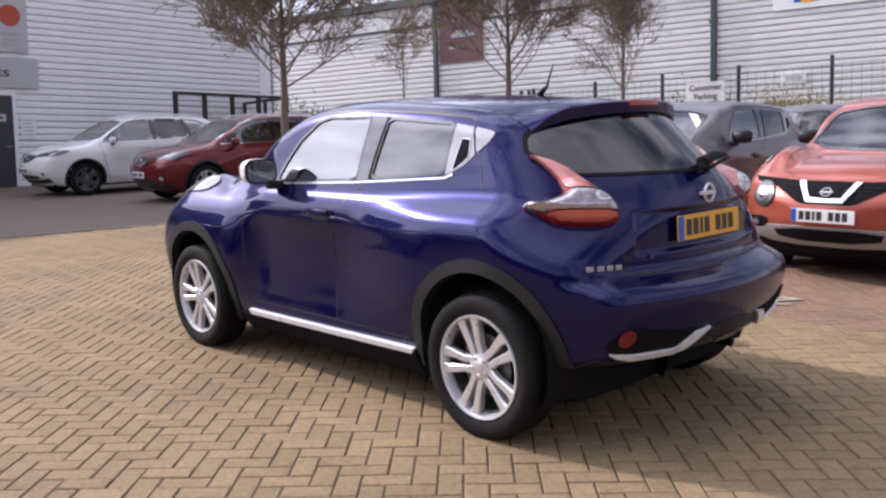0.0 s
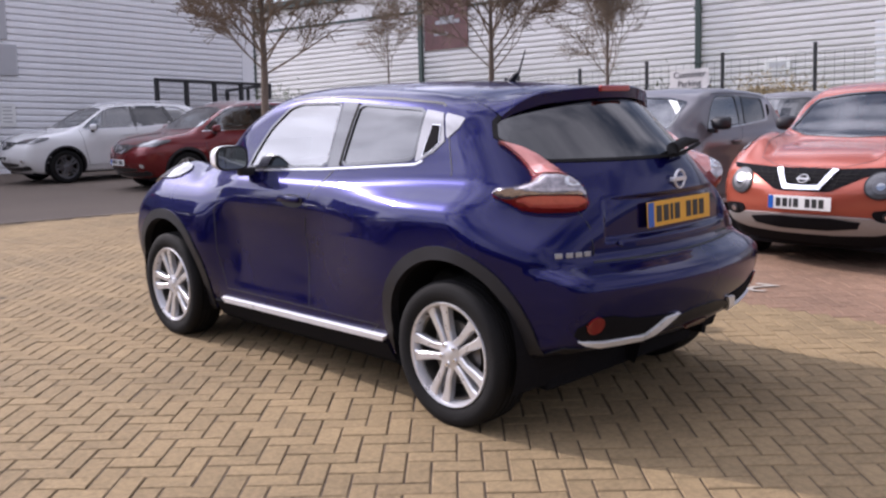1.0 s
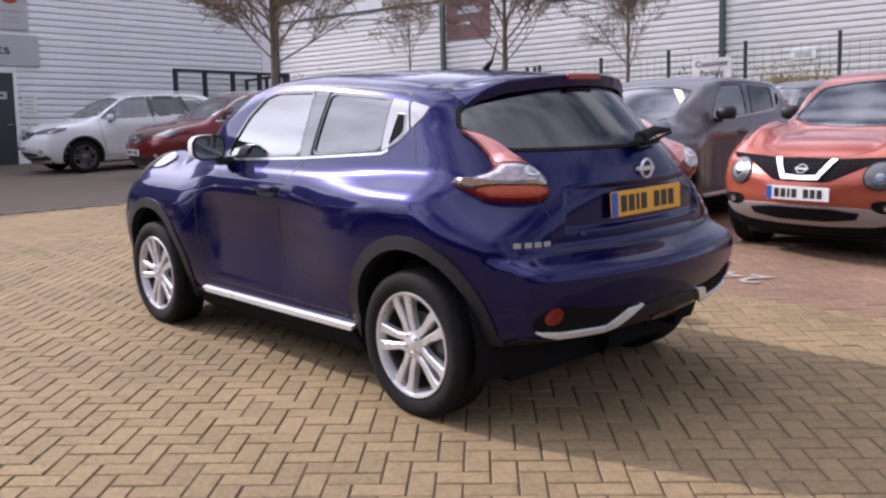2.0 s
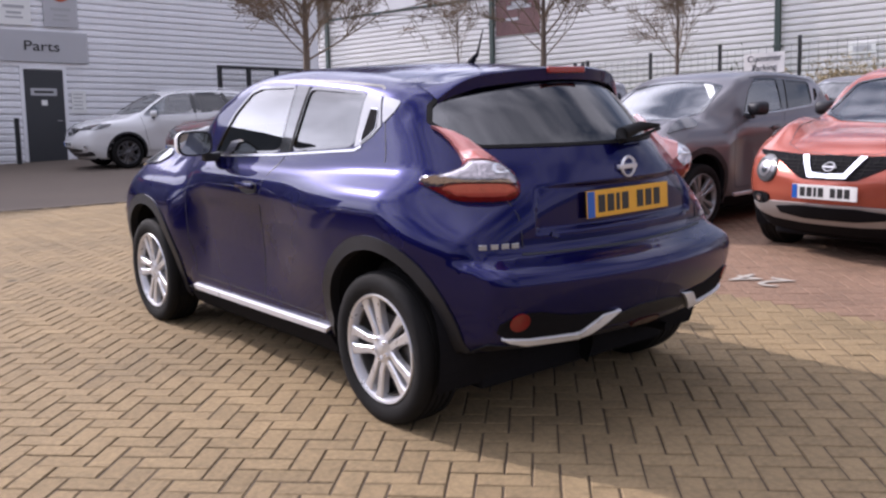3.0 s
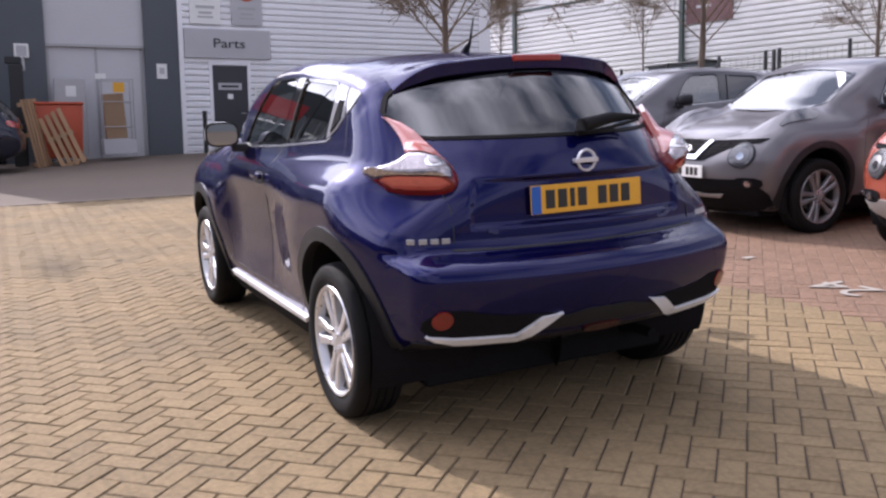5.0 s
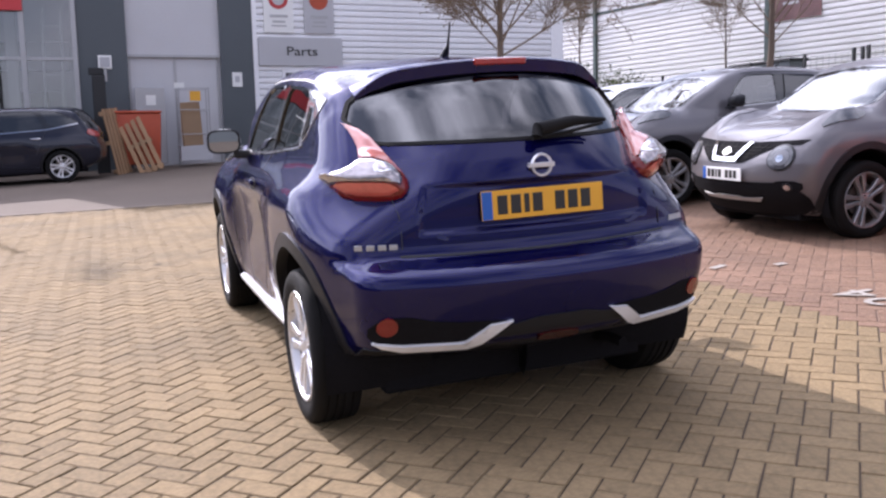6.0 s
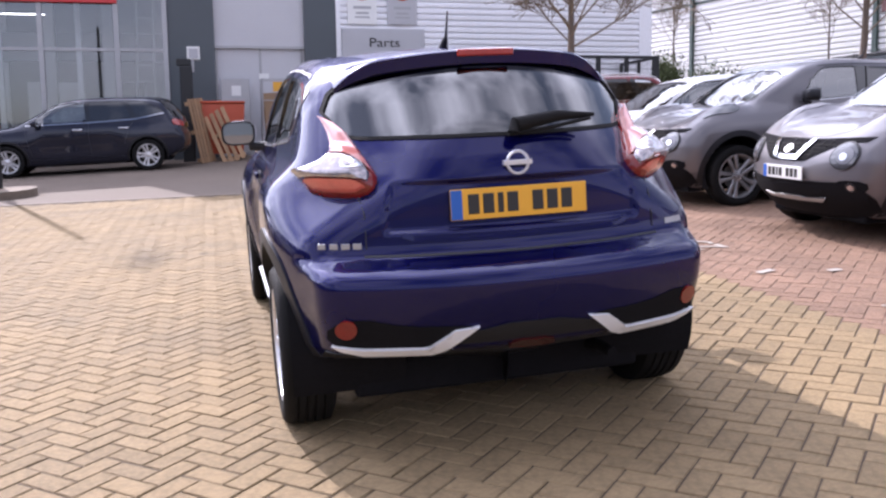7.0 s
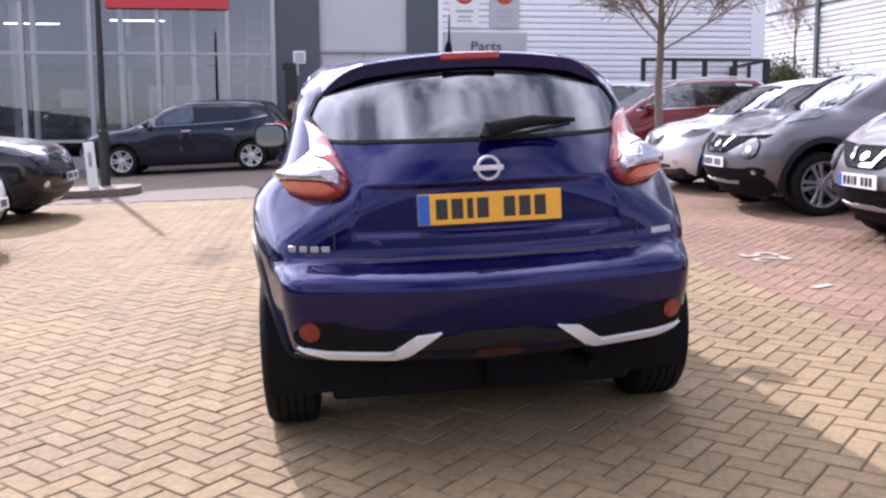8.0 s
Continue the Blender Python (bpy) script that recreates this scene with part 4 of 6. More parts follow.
    part("tailgate_line", strip(S, [(-0.57, 0.776), (-0.4, 0.773), (0, 0.771), (0.4, 0.773), (0.57, 0.776)], 0.007, "rear", 0.002, 0.004), INK, car)
    part("rear_valance", panel(S, [(-0.74, 0.44), (-0.68, 0.435), (-0.36, 0.425), (-0.19, 0.53), (0.19, 0.53), (0.36, 0.425), (0.68, 0.435), (0.74, 0.44), (0.70, 0.27), (0.30, 0.235), (-0.30, 0.235), (-0.70, 0.27)], "rear", 0.006, 0.02, 1, 0.06, 1), PLASTIC, car, "black plastic rear valance", smooth=True)
    part("rear_fog_lamp", panel(S, [(-0.09, 0.425), (0.09, 0.425), (0.08, 0.46), (-0.08, 0.46)], "rear", 0.012, 0.02, 1, 0.05, 1), LENS_FOG, car)
    part("exhaust_pipe", tube([(0.36, -0.28, 0.28), (0.40, -0.44, 0.30), (0.40, -0.545, 0.30)], 0.022, 14), UNDER, car, smooth=True)
    wip = part("rear_wiper", tube([(0.0, -0.60, 1.186), (0.01, -0.590, 1.215), (0.18, -0.550, 1.238), (0.345, -0.522, 1.236)], [0.024, 0.029, 0.023, 0.008], 10), RUBBER, car, "black rear wiper arm", smooth=True)
    part("wiper_blade", tube([(-0.02, -0.60, 1.182), (0.16, -0.575, 1.200), (0.32, -0.545, 1.224)], 0.008, 6), RUBBER, wip)
    ant = part("aerial", tube([(0, 0.36, 1.545), (0, 0.33, 1.575), (0, 0.305, 1.590)], [0.022, 0.015, 0.008], 10), PLASTIC, car, "black roof aerial", smooth=True)
    part("aerial_mast", tube([(0, 0.31, 1.580), (0, 0.29, 1.63), (0, 0.262, 1.700)], [0.008, 0.005, 0.003], 6), PLASTIC, ant)
    # nose
    gr = part("grille", panel(S, rounded([(-0.735, 0.868), (-0.3, 0.845), (0.3, 0.845), (0.735, 0.868), (0.690, 0.828), (0.60, 0.822), (0.46, 0.790), (0.22, 0.665), (-0.22, 0.665), (-0.46, 0.790), (-0.60, 0.822), (-0.690, 0.828)], 1, 0.93), "front", 0.006, 0.02, 1, 0.05, 0), UNDER, car, "black mesh grille", smooth=True)
    for k in range(5):
        z = 0.695 + 0.026 * k
        w = 0.22 + 0.06 * k
        part("grille_bar", strip(S, [(-w, z), (0, z), (w, z)], 0.007, "front", 0.010, 0.008), RUBBER, gr)
    for k in range(13):
        x = -0.42 + 0.07 * k
        part("grille_bar", strip(S, [(x, 0.83), (x * 0.90, 0.785 if abs(x) > 0.3 else 0.70)], 0.008, "front", 0.011, 0.008), RUBBER, gr)
    nose = S.lay([(0, 0.72), (0, 0.81)], "front", 0.026)
    emblem(car, pose(0, float(nose.mean(0)[1]), 0.762, -math.degrees(math.atan2(float(nose[0][1] - nose[1][1]), 0.09)), 0, 180), 0.046, STEEL)
    part("bumper_cladding", panel(S, [(-0.76, 0.42), (-0.66, 0.43), (-0.50, 0.40), (-0.40, 0.385), (0.40, 0.385), (0.50, 0.40), (0.66, 0.43), (0.76, 0.42), (0.72, 0.24), (0.40, 0.22), (-0.40, 0.22), (-0.72, 0.24)], "front", 0.008, 0.02, 1, 0.06, 1), UNDER, car, smooth=True)
    if skid:
        part("skid_plate", panel(S, [(-0.745, 0.452), (-0.66, 0.428), (-0.575, 0.436), (-0.51, 0.478), (0.51, 0.478), (0.575, 0.436), (0.66, 0.428), (0.745, 0.452), (0.70, 0.362), (0.48, 0.312), (-0.48, 0.312), (-0.70, 0.362)], "front", 0.014, 0.02, 1, 0.06, 1), SATIN_GREY, car, "dull silver skid plate", smooth=True)
        part("lower_grille", panel(S, [(-0.465, 0.462), (0.465, 0.462), (0.41, 0.360), (-0.41, 0.360)], "front", 0.020, 0.02, 1, 0.06, 1), UNDER, car, "black lower grille", smooth=True)
    else:
        part("bumper_mouth", panel(S, [(-0.735, 0.46), (-0.55, 0.515), (-0.44, 0.512), (0.44, 0.512), (0.55, 0.515), (0.735, 0.46), (0.71, 0.335), (0.46, 0.300), (-0.46, 0.300), (-0.71, 0.335)], "front", 0.012, 0.02, 1, 0.06, 1), UNDER, car, "black lower bumper", smooth=True)
        part("lower_grille", panel(S, [(-0.43, 0.486), (0.43, 0.486), (0.37, 0.392), (-0.37, 0.392)], "front", 0.016, 0.02, 1, 0.06, 1), UNDER, car, "black lower grille", smooth=True)
        part("skid_lip", panel(S, [(-0.40, 0.384), (-0.20, 0.372), (-0.14, 0.384), (0.14, 0.384), (0.20, 0.372), (0.40, 0.384), (0.35, 0.348), (-0.35, 0.348)], "front", 0.022, 0.02, 1, 0.06, 0), SATIN_GREY, car, "thin silver skid lip", smooth=True)
    number_plate(car, pose(0, float(S.lay([(0, 0.572)], "front", 0.016)[0][1]), 0.572, 0, 0, 180), PLATE_WHITE)
    for x in (-0.36, 0.36):
        seat(car, x, 1.28)
        seat(car, x * 0.95, 0.42, 0.58)
    part("dashboard", box((-0.68, 1.82, 0.72), (0.68, 2.22, 1.04), 0.06), PLASTIC, car, smooth=True)
    part("steering_wheel", lathe([(-0.014, 0.185), (0, 0.198), (0.014, 0.185), (0, 0.172)], 28, "z"), PLASTIC, car, smooth=True, m=pose(0.36, 1.74, 0.98, 65))
    part("cabin_floor", box((-0.72, -0.35, 0.44), (0.72, 2.2, 0.50), 0.02), CLOTH, car)
    return car


def scaled_shell(L, W, H, wb, back_over):
    """The skin of a family car from a pattern, to a length, width, height, wheelbase and rear overhang."""
    fy = lambda y: y * back_over / 0.80 if y < 0 else (y * wb / 2.646 if y < 2.646 else wb + (y - 2.646) * (L - wb - back_over) / 0.934)
    sz, sx = H / 1.59, W / 1.806
    top = [(-1.0, 0.85), (-0.80, 1.02), (-0.74, 1.10), (-0.58, 1.32), (-0.42, 1.49), (-0.25, 1.545), (0.3, 1.583), (1.0, 1.59), (1.45, 1.55), (1.72, 1.475), (2.05, 1.30), (2.42, 1.105), (2.58, 1.045), (3.05, 0.985), (3.35, 0.91), (3.50, 0.80), (3.7, 0.5)]
    rear = [(0.10, -0.30), (0.28, -0.50), (0.38, -0.70), (0.48, -0.78), (0.66, -0.80), (0.76, -0.79), (0.82, -0.755), (1.02, -0.74), (1.10, -0.72), (1.3, -0.62), (1.6, -0.5)]
    front = [(0.10, 3.25), (0.28, 3.42), (0.42, 3.54), (0.55, 3.58), (0.70, 3.57), (0.82, 3.52), (0.92, 3.42), (1.05, 3.2), (1.4, 2.7)]
    hip = [(0.1, 0.78), (0.28, 0.83), (0.50, 0.885), (0.72, 0.900), (0.88, 0.890), (1.00, 0.855), (1.08, 0.82), (1.25, 0.755), (1.42, 0.69), (1.52, 0.63), (1.7, 0.5)]
    door = [(0.1, 0.78), (0.28, 0.84), (0.42, 0.865), (0.60, 0.868), (0.82, 0.885), (0.95, 0.878), (1.04, 0.842), (1.25, 0.762), (1.42, 0.695), (1.52, 0.64), (1.7, 0.5)]
    wing = [(0.1, 0.77), (0.28, 0.83), (0.50, 0.880), (0.72, 0.893), (0.86, 0.875), (0.96, 0.82), (1.06, 0.74), (1.30, 0.62), (1.6, 0.5)]
    fix = lambda k: [(z * sz, w * sx) for z, w in k]
    return Shell([(fy(y), z * sz) for y, z in top], [(z * sz, fy(y)) for z, y in rear], [(z * sz, fy(y)) for z, y in front], fix(hip), fix(door), fix(wing), wb, floor=0.22, rear_bow=0.24, front_bow=0.34, taper=0.11), fy, sz, sx


def family_car(m, L, W, H, wb, back_over, paint_mat, label, alloy, rails=False):
    """A family car or tall SUV with five doors, roof rails where it has them."""
    S, fy, sz, sx = scaled_shell(L, W, H, wb, back_over)
    car = thing("car", m, label, "car", "parked cars")
    P = lambda pts: [(fy(y), z * sz) for y, z in pts]
    front_win = P([(2.22, 1.075), (1.98, 1.27), (1.70, 1.44), (1.55, 1.485), (1.14, 1.505), (1.12, 1.085)])
    back_win = P([(1.05, 1.09), (1.07, 1.507), (0.42, 1.495), (0.24, 1.12)])
    tail_win = P([(0.16, 1.135), (0.33, 1.49), (0.00, 1.465), (-0.34, 1.23), (-0.30, 1.19)])
    Q = lambda pts: [(x * sx, z * sz) for x, z in pts]
    tail = Q([(-0.62, 1.10), (0.62, 1.10), (0.66, 1.17), (0.57, 1.42), (0.50, 1.455), (-0.50, 1.455), (-0.57, 1.42), (-0.66, 1.17)])
    T = lambda pts: [(x * sx, fy(y)) for x, y in pts]
    screen = T([(-0.66, 2.26), (-0.44, 2.39), (0, 2.45), (0.44, 2.39), (0.66, 2.26), (0.57, 1.73), (0.30, 1.68), (0, 1.66), (-0.30, 1.68), (-0.57, 1.73)])
    sides = [rounded(p, 2, 0.86) for p in (front_win, back_win, tail_win)]
    tl, sc = rounded(tail, 2, 0.86), rounded(screen, 2, 0.86)
    r = 0.345

    def holes(p):
        w = (np.abs(p[:, 0]) > 0.45) & (((p[:, 1] ** 2 + (p[:, 2] - r) ** 2) < 0.405 ** 2) | (((p[:, 1] - wb) ** 2 + (p[:, 2] - r) ** 2) < 0.405 ** 2))
        s = np.zeros(len(p), bool)
        for q in sides:
            s |= (np.abs(p[:, 0]) > 0.45) & (p[:, 2] > 0.9) & inside(q, p[:, 1], p[:, 2])
        return w | s | ((p[:, 1] < 0.1) & inside(tl, p[:, 0], p[:, 2])) | ((p[:, 2] > 0.95) & inside(sc, p[:, 0], p[:, 1]))

    part("body", S.mesh(120, 40, 100, 40, (holes,)), paint_mat, car, smooth=True)
    part("underbody", box((-0.7, -0.5, 0.19), (0.7, wb + 0.6, 0.27), 0.02), UNDER, car)
    for side in (-1, 1):
        for poly, g in ((front_win, GLASS_CLEAR), (back_win, GLASS_DARK), (tail_win, GLASS_DARK)):
            side_window(S, car, poly, side, g)
        part("pillar_trim", strip(S, P([(1.085, 1.08), (1.105, 1.51)]), 0.075, "side", 0.003, 0.008, side), TRIM, car)
        part("pillar_trim", strip(S, P([(0.20, 1.125), (0.375, 1.495)]), 0.085, "side", 0.003, 0.008, side), TRIM, car)
        part("waist_strip", strip(S, P([(2.26, 1.055), (1.1, 1.066), (0.2, 1.10), (-0.34, 1.20)]), 0.016, "side", 0.008, 0.012, side), CHROME, car)
        for line in ([(1.085, 1.06), (1.10, 0.7), (1.06, 0.36)], [(0.22, 1.09), (0.34, 0.86), (0.44, 0.60)], [(2.28, 1.05), (2.24, 0.7), (2.16, 0.36)]):
            part("shut_line", strip(S, P(line), 0.008, "side", 0.0012, 0.004, side), INK, car)
        for y in (0.42, 1.30):
            part("door_handle", box((-0.10, -0.014, -0.016), (0.10, 0.014, 0.016), 0.009), CHROME if paint_mat is NAVY else paint_mat, car, smooth=True, m=pose(side * 0.893 * sx, fy(y), 0.93 * sz, 0, 0, 90))
        part("sill_cladding", ribbon(S, [(0.45 + (wb - 0.9) * i / 12, 0.36) for i in range(13)], [(0.45 + (wb - 0.9) * i / 12, 0.22) for i in range(13)], "side", 0.014, 0.03, side), PLASTIC, car, smooth=True)
        for y in (0, wb):
            arch(S, car, y, side, 0.39, 0.435, 0.012, r)
            wheel(car, side * (0.79 * sx), y, r, 0.245, side, 5, alloy)
        mirror(car, side * (0.955 * sx), fy(2.05), 1.10 * sz, side, paint_mat)
        s = side
        part("tail_lamp", panel(S, Q([(s * 0.50, 0.90), (s * 0.76, 0.91), (s * 0.775, 1.00), (s * 0.70, 1.08), (s * 0.60, 1.03), (s * 0.50, 1.00)]), "rear", 0.014, 0.03, 1, 0.04, 1), LENS_RED, car, smooth=True)
        hl = part("headlamp", panel(S, Q([(s * 0.36, 0.80), (s * 0.66, 0.82), (s * 0.755, 0.90), (s * 0.74, 0.935), (s * 0.60, 0.90), (s * 0.40, 0.865)]), "front", 0.010, 0.03, 1, 0.04, 1), LENS_SMOKE, car, "clear wraparound headlamp", smooth=True)
        part("lamp_wing", panel(S, [(fy(3.36), 0.79 * sz), (fy(3.02), 0.865 * sz), (fy(2.90), 0.925 * sz), (fy(3.10), 0.925 * sz), (fy(3.36), 0.885 * sz)], "side", 0.008, 0.03, side, 0.05, 1), LENS_SMOKE, hl, smooth=True)
        part("fog_lamp", panel(S, Q([(s * 0.62 + 0.05 * math.cos(t * math.tau / 16), 0.47 + 0.04 * math.sin(t * math.tau / 16)) for t in range(16)]), "front", 0.010, 0.02, 1, 0.03, 0), LENS_CLEAR, car, smooth=True)
        part("grille_leg", panel(S, Q([(s * 0.27, 0.835), (s * 0.20, 0.84), (s * 0.115, 0.72), (s * 0.01, 0.715), (s * 0.01, 0.685), (s * 0.155, 0.69)]), "front", 0.020, 0.03, 1, 0.04, 1), CHROME, car, smooth=True)
        if rails:
            z = [float(S.lay([(s * 0.56 * sx, fy(y))], "top", 0.0)[0][2]) for y in (-0.2, 0.2, 0.8, 1.35)]
            part("roof_rail", tube([(s * 0.56 * sx, fy(-0.22), z[0]), (s * 0.565 * sx, fy(-0.1), z[0] + 0.045), (s * 0.565 * sx, fy(0.3), z[1] + 0.05), (s * 0.565 * sx, fy(0.8), z[2] + 0.05), (s * 0.565 * sx, fy(1.3), z[3] + 0.045), (s * 0.56 * sx, fy(1.42), z[3])], 0.016, 8), SATIN, car, "silver roof rail", smooth=True)
    for poly, way, g, nm in ((sc, "top", GLASS_CLEAR, "windscreen"), (tl, "rear", GLASS_DARK, "rear_window")):
        w = part(nm, panel(S, poly, way, -0.003, 0.005, 1, 0.09, 0), g, car)
        w.visible_shadow = False
        a, b = outline_ribbon(poly, 0.030, -0.012)
        part("window_seal", ribbon(S, a, b, way, 0.004, 0.02), TRIM, w)
    gr = part("grille", panel(S, Q([(-0.40, 0.85), (0.40, 0.85), (0.36, 0.79), (0.17, 0.69), (-0.17, 0.69), (-0.36, 0.79)]), "front", 0.006, 0.02, 1, 0.05, 1), INK, car, "black grille", smooth=True)
    for k in range(4):
        part("grille_bar", strip(S, Q([(-0.2 - 0.04 * k, 0.72 + 0.032 * k), (0.2 + 0.04 * k, 0.72 + 0.032 * k)]), 0.008, "front", 0.010, 0.008), PLASTIC, gr)
    emblem(car, pose(0, float(S.lay(Q([(0, 0.785)]), "front", 0.028)[0][1]), 0.785 * sz, 0, 0, 180), 0.05)
    part("lower_grille", panel(S, Q([(-0.50, 0.44), (0.50, 0.44), (0.46, 0.36), (-0.46, 0.36)]), "front", 0.004, 0.02, 1, 0.06, 1), INK, car, smooth=True)
    part("bumper_cladding", panel(S, Q([(-0.72, 0.40), (-0.50, 0.345), (0.50, 0.345), (0.72, 0.40), (0.70, 0.27), (-0.70, 0.27)]), "front", 0.008, 0.02, 1, 0.06, 1), PLASTIC, car, smooth=True)
    part("rear_valance", panel(S, Q([(-0.72, 0.46), (0.72, 0.46), (0.68, 0.30), (-0.68, 0.30)]), "rear", 0.006, 0.02, 1, 0.06, 1), PLASTIC, car, smooth=True)
    number_plate(car, pose(0, float(S.lay(Q([(0, 0.53)]), "front", 0.018)[0][1]), 0.53 * sz, 0, 0, 180), PLATE_WHITE)
    number_plate(car, pose(0, float(S.lay(Q([(0, 0.92)]), "rear", 0.012)[0][1]), 0.92 * sz), PLATE_YELLOW)
    for x in (-0.37, 0.37):
        seat(car, x, fy(1.45))
        seat(car, x * 0.95, fy(0.5), 0.58)
    part("dashboard", box((-0.7, fy(2.0), 0.74), (0.7, fy(2.42), 1.03 * sz), 0.06), PLASTIC, car, smooth=True)
    part("cabin_floor", box((-0.74, -0.4, 0.44), (0.74, fy(2.4), 0.50), 0.02), CLOTH, car)
    return car

# ---------------------------------------------------------------- ground
bm = bmesh.new()
bmesh.ops.create_grid(bm, x_segments=40, y_segments=40, size=400)
tagged(part("ground", bm, LANE, m=SLOPE.copy()), "worn grey-brown paved lane", "ground", kind="structure")


def edge_of_lane(x):
    """Where the buff paving ends and the lane begins."""
    return 9.95 - 0.20 * x


RED_FROM = 2.25
bm = bmesh.new()
bm.faces.new([bm.verts.new(c) for c in ((-11, -9.1, 0.004), (12, -9.1, 0.004), (12, edge_of_lane(12), 0.004), (-11, edge_of_lane(-11), 0.004))])
pavement = tagged(part("pavement", bm, JOINT, m=SLOPE.copy()), "herringbone block paving in buff and red", "pavement", kind="structure")
bm = bmesh.new()
bm.faces.new([bm.verts.new(c) for c in ((RED_FROM + 0.03, -9.1, 0.0055), (12, -9.1, 0.0055), (12, edge_of_lane(12), 0.0055), (RED_FROM + 0.03, edge_of_lane(RED_FROM + 0.03), 0.0055))])
part("joint_bed", bm, RED_JOINT, pavement, "reddish sand in the joints of the bays")
bm = bmesh.new()
bm.faces.new([bm.verts.new(c) for c in ((-20, -22, 0.006), (20, -22, 0.006), (20, -9.1, 0.006), (-20, -9.1, 0.006))])
tagged(part("pavement_south", bm, BUFF, m=SLOPE.copy()), "buff block paving of the open yard", "pavement", kind="structure")
bm = bmesh.new()
bm.faces.new([bm.verts.new(c) for c in ((-20, -9.1, 0.005), (-11, -9.1, 0.005), (-11, 12.1, 0.005), (-20, 12.1, 0.005))])
tagged(part("pavement_west", bm, BUFF, m=SLOPE.copy()), "buff block paving under parked cars", "pavement", kind="structure")

# edging course between paving and lane
edging = tagged(part("edging", box((-11.2, -0.05, -0.02), (12.2, 0.05, 0.016)), KERB, m=on_ground(0, edge_of_lane(0), -11.3)), "flush concrete edging course beside the lane", "edging", kind="structure")


def clad_wall(name, m, length, height, pitch, depth, mat, label, start=-1.6):
    """A wall faced with horizontal profiled sheets, each a plank with its own ledge and groove."""
    w = tagged(part(name, box((0, 0.03, start), (length, 0.30, height)), mat, m=m), label, "wall", kind="structure")
    bm = bmesh.new()
    prof = [(0.03, 0.0), (-depth * 0.2, 0.006), (-depth, pitch * 0.22), (-depth, pitch * 0.74), (-depth * 0.2, pitch * 0.90), (0.03, pitch * 0.995)]
    a = [bm.verts.new((0, y, z)) for y, z in prof]
    b = [bm.verts.new((length, y, z)) for y, z in prof]
    for i in range(len(prof) - 1):
        bm.faces.new((a[i], b[i], b[i + 1], a[i + 1]))
    bm.faces.new(a[::-1])
    bm.faces.new(b)
    me = bpy.data.meshes.new("cladding_plank")
    bm.to_mesh(me)
    bm.free()
    me.materials.append(mat)
    k = 0
    while start + (k + 1) * pitch <= height:
        ob = new("cladding_plank", me)
        ob.parent = w
        ob.matrix_basis = pose(0, 0, start + k * pitch)
        k += 1
    return w


# ---------------------------------------------------------------- parts building (straight ahead)
WALL_Y = 20.8
wx0, wx1 = 2.31, 11.28
clad_wall("wall_north", plumb(wx0, WALL_Y), wx1 - wx0, 7.5, 0.165, 0.030, CLAD, "white horizontally ribbed metal-clad wall of the parts building")
clad_wall("wall_return", plumb(wx1, WALL_Y, 90) @ pose(0, -0.30, 0), 14.0, 7.5, 0.165, 0.030, CLAD, "white ribbed side wall of the parts building")
for x in (wx0 - 0.02, wx1 - 0.10):
    tagged(part("trim", box((0, -0.045, -1.6), (0.12, 0.0, 7.5), 0.006), CLAD, m=plumb(x, WALL_Y)), "white corner flashing on the clad wall", "trim", kind="structure")
# Roof out of view; height and left end set to shade the lane.
tagged(part("roof_north", box((-7.2, -0.25, 7.5), (wx1 - wx0 + 0.2, 14, 7.95), 0.02), SLATE, m=plumb(wx0, WALL_Y)), "dark flat roof edge, unseen, set to shade the lane", "roof", kind="structure")

door = tagged(part("door_1", box((0, -0.045, 0), (0.93, 0.02, 2.28), 0.008), DOOR_GREY, m=plumb(3.13, WALL_Y)), "charcoal painted metal door, closed", "door", kind="structure")
part("door_sign", box((0.14, -0.056, 1.64), (0.76, -0.044, 1.82), 0.003), SIGN_GREY, door, "grey door sign")
bm = box((0.22, -0.060, 1.70), (0.68, -0.055, 1.76))
part("sign_bar", bm, INK, door)
part("door_notice", box((0.38, -0.053, 1.40), (0.52, -0.045, 1.53)), PAPER, door)
part("door_handle", tube([(0.84, -0.05, 1.02), (0.84, -0.10, 1.02), (0.72, -0.10, 1.02)], 0.012, 8), STEEL, door)
for lo, hi in (((-0.09, -0.055, 0), (-0.002, 0.0, 2.36)), ((0.932, -0.055, 0), (1.02, 0.0, 2.36)), ((-0.002, -0.055, 2.285), (0.932, 0.0, 2.36))):
    part("door_frame", box(lo, hi, 0.006), CLAD, door, "white door frame")

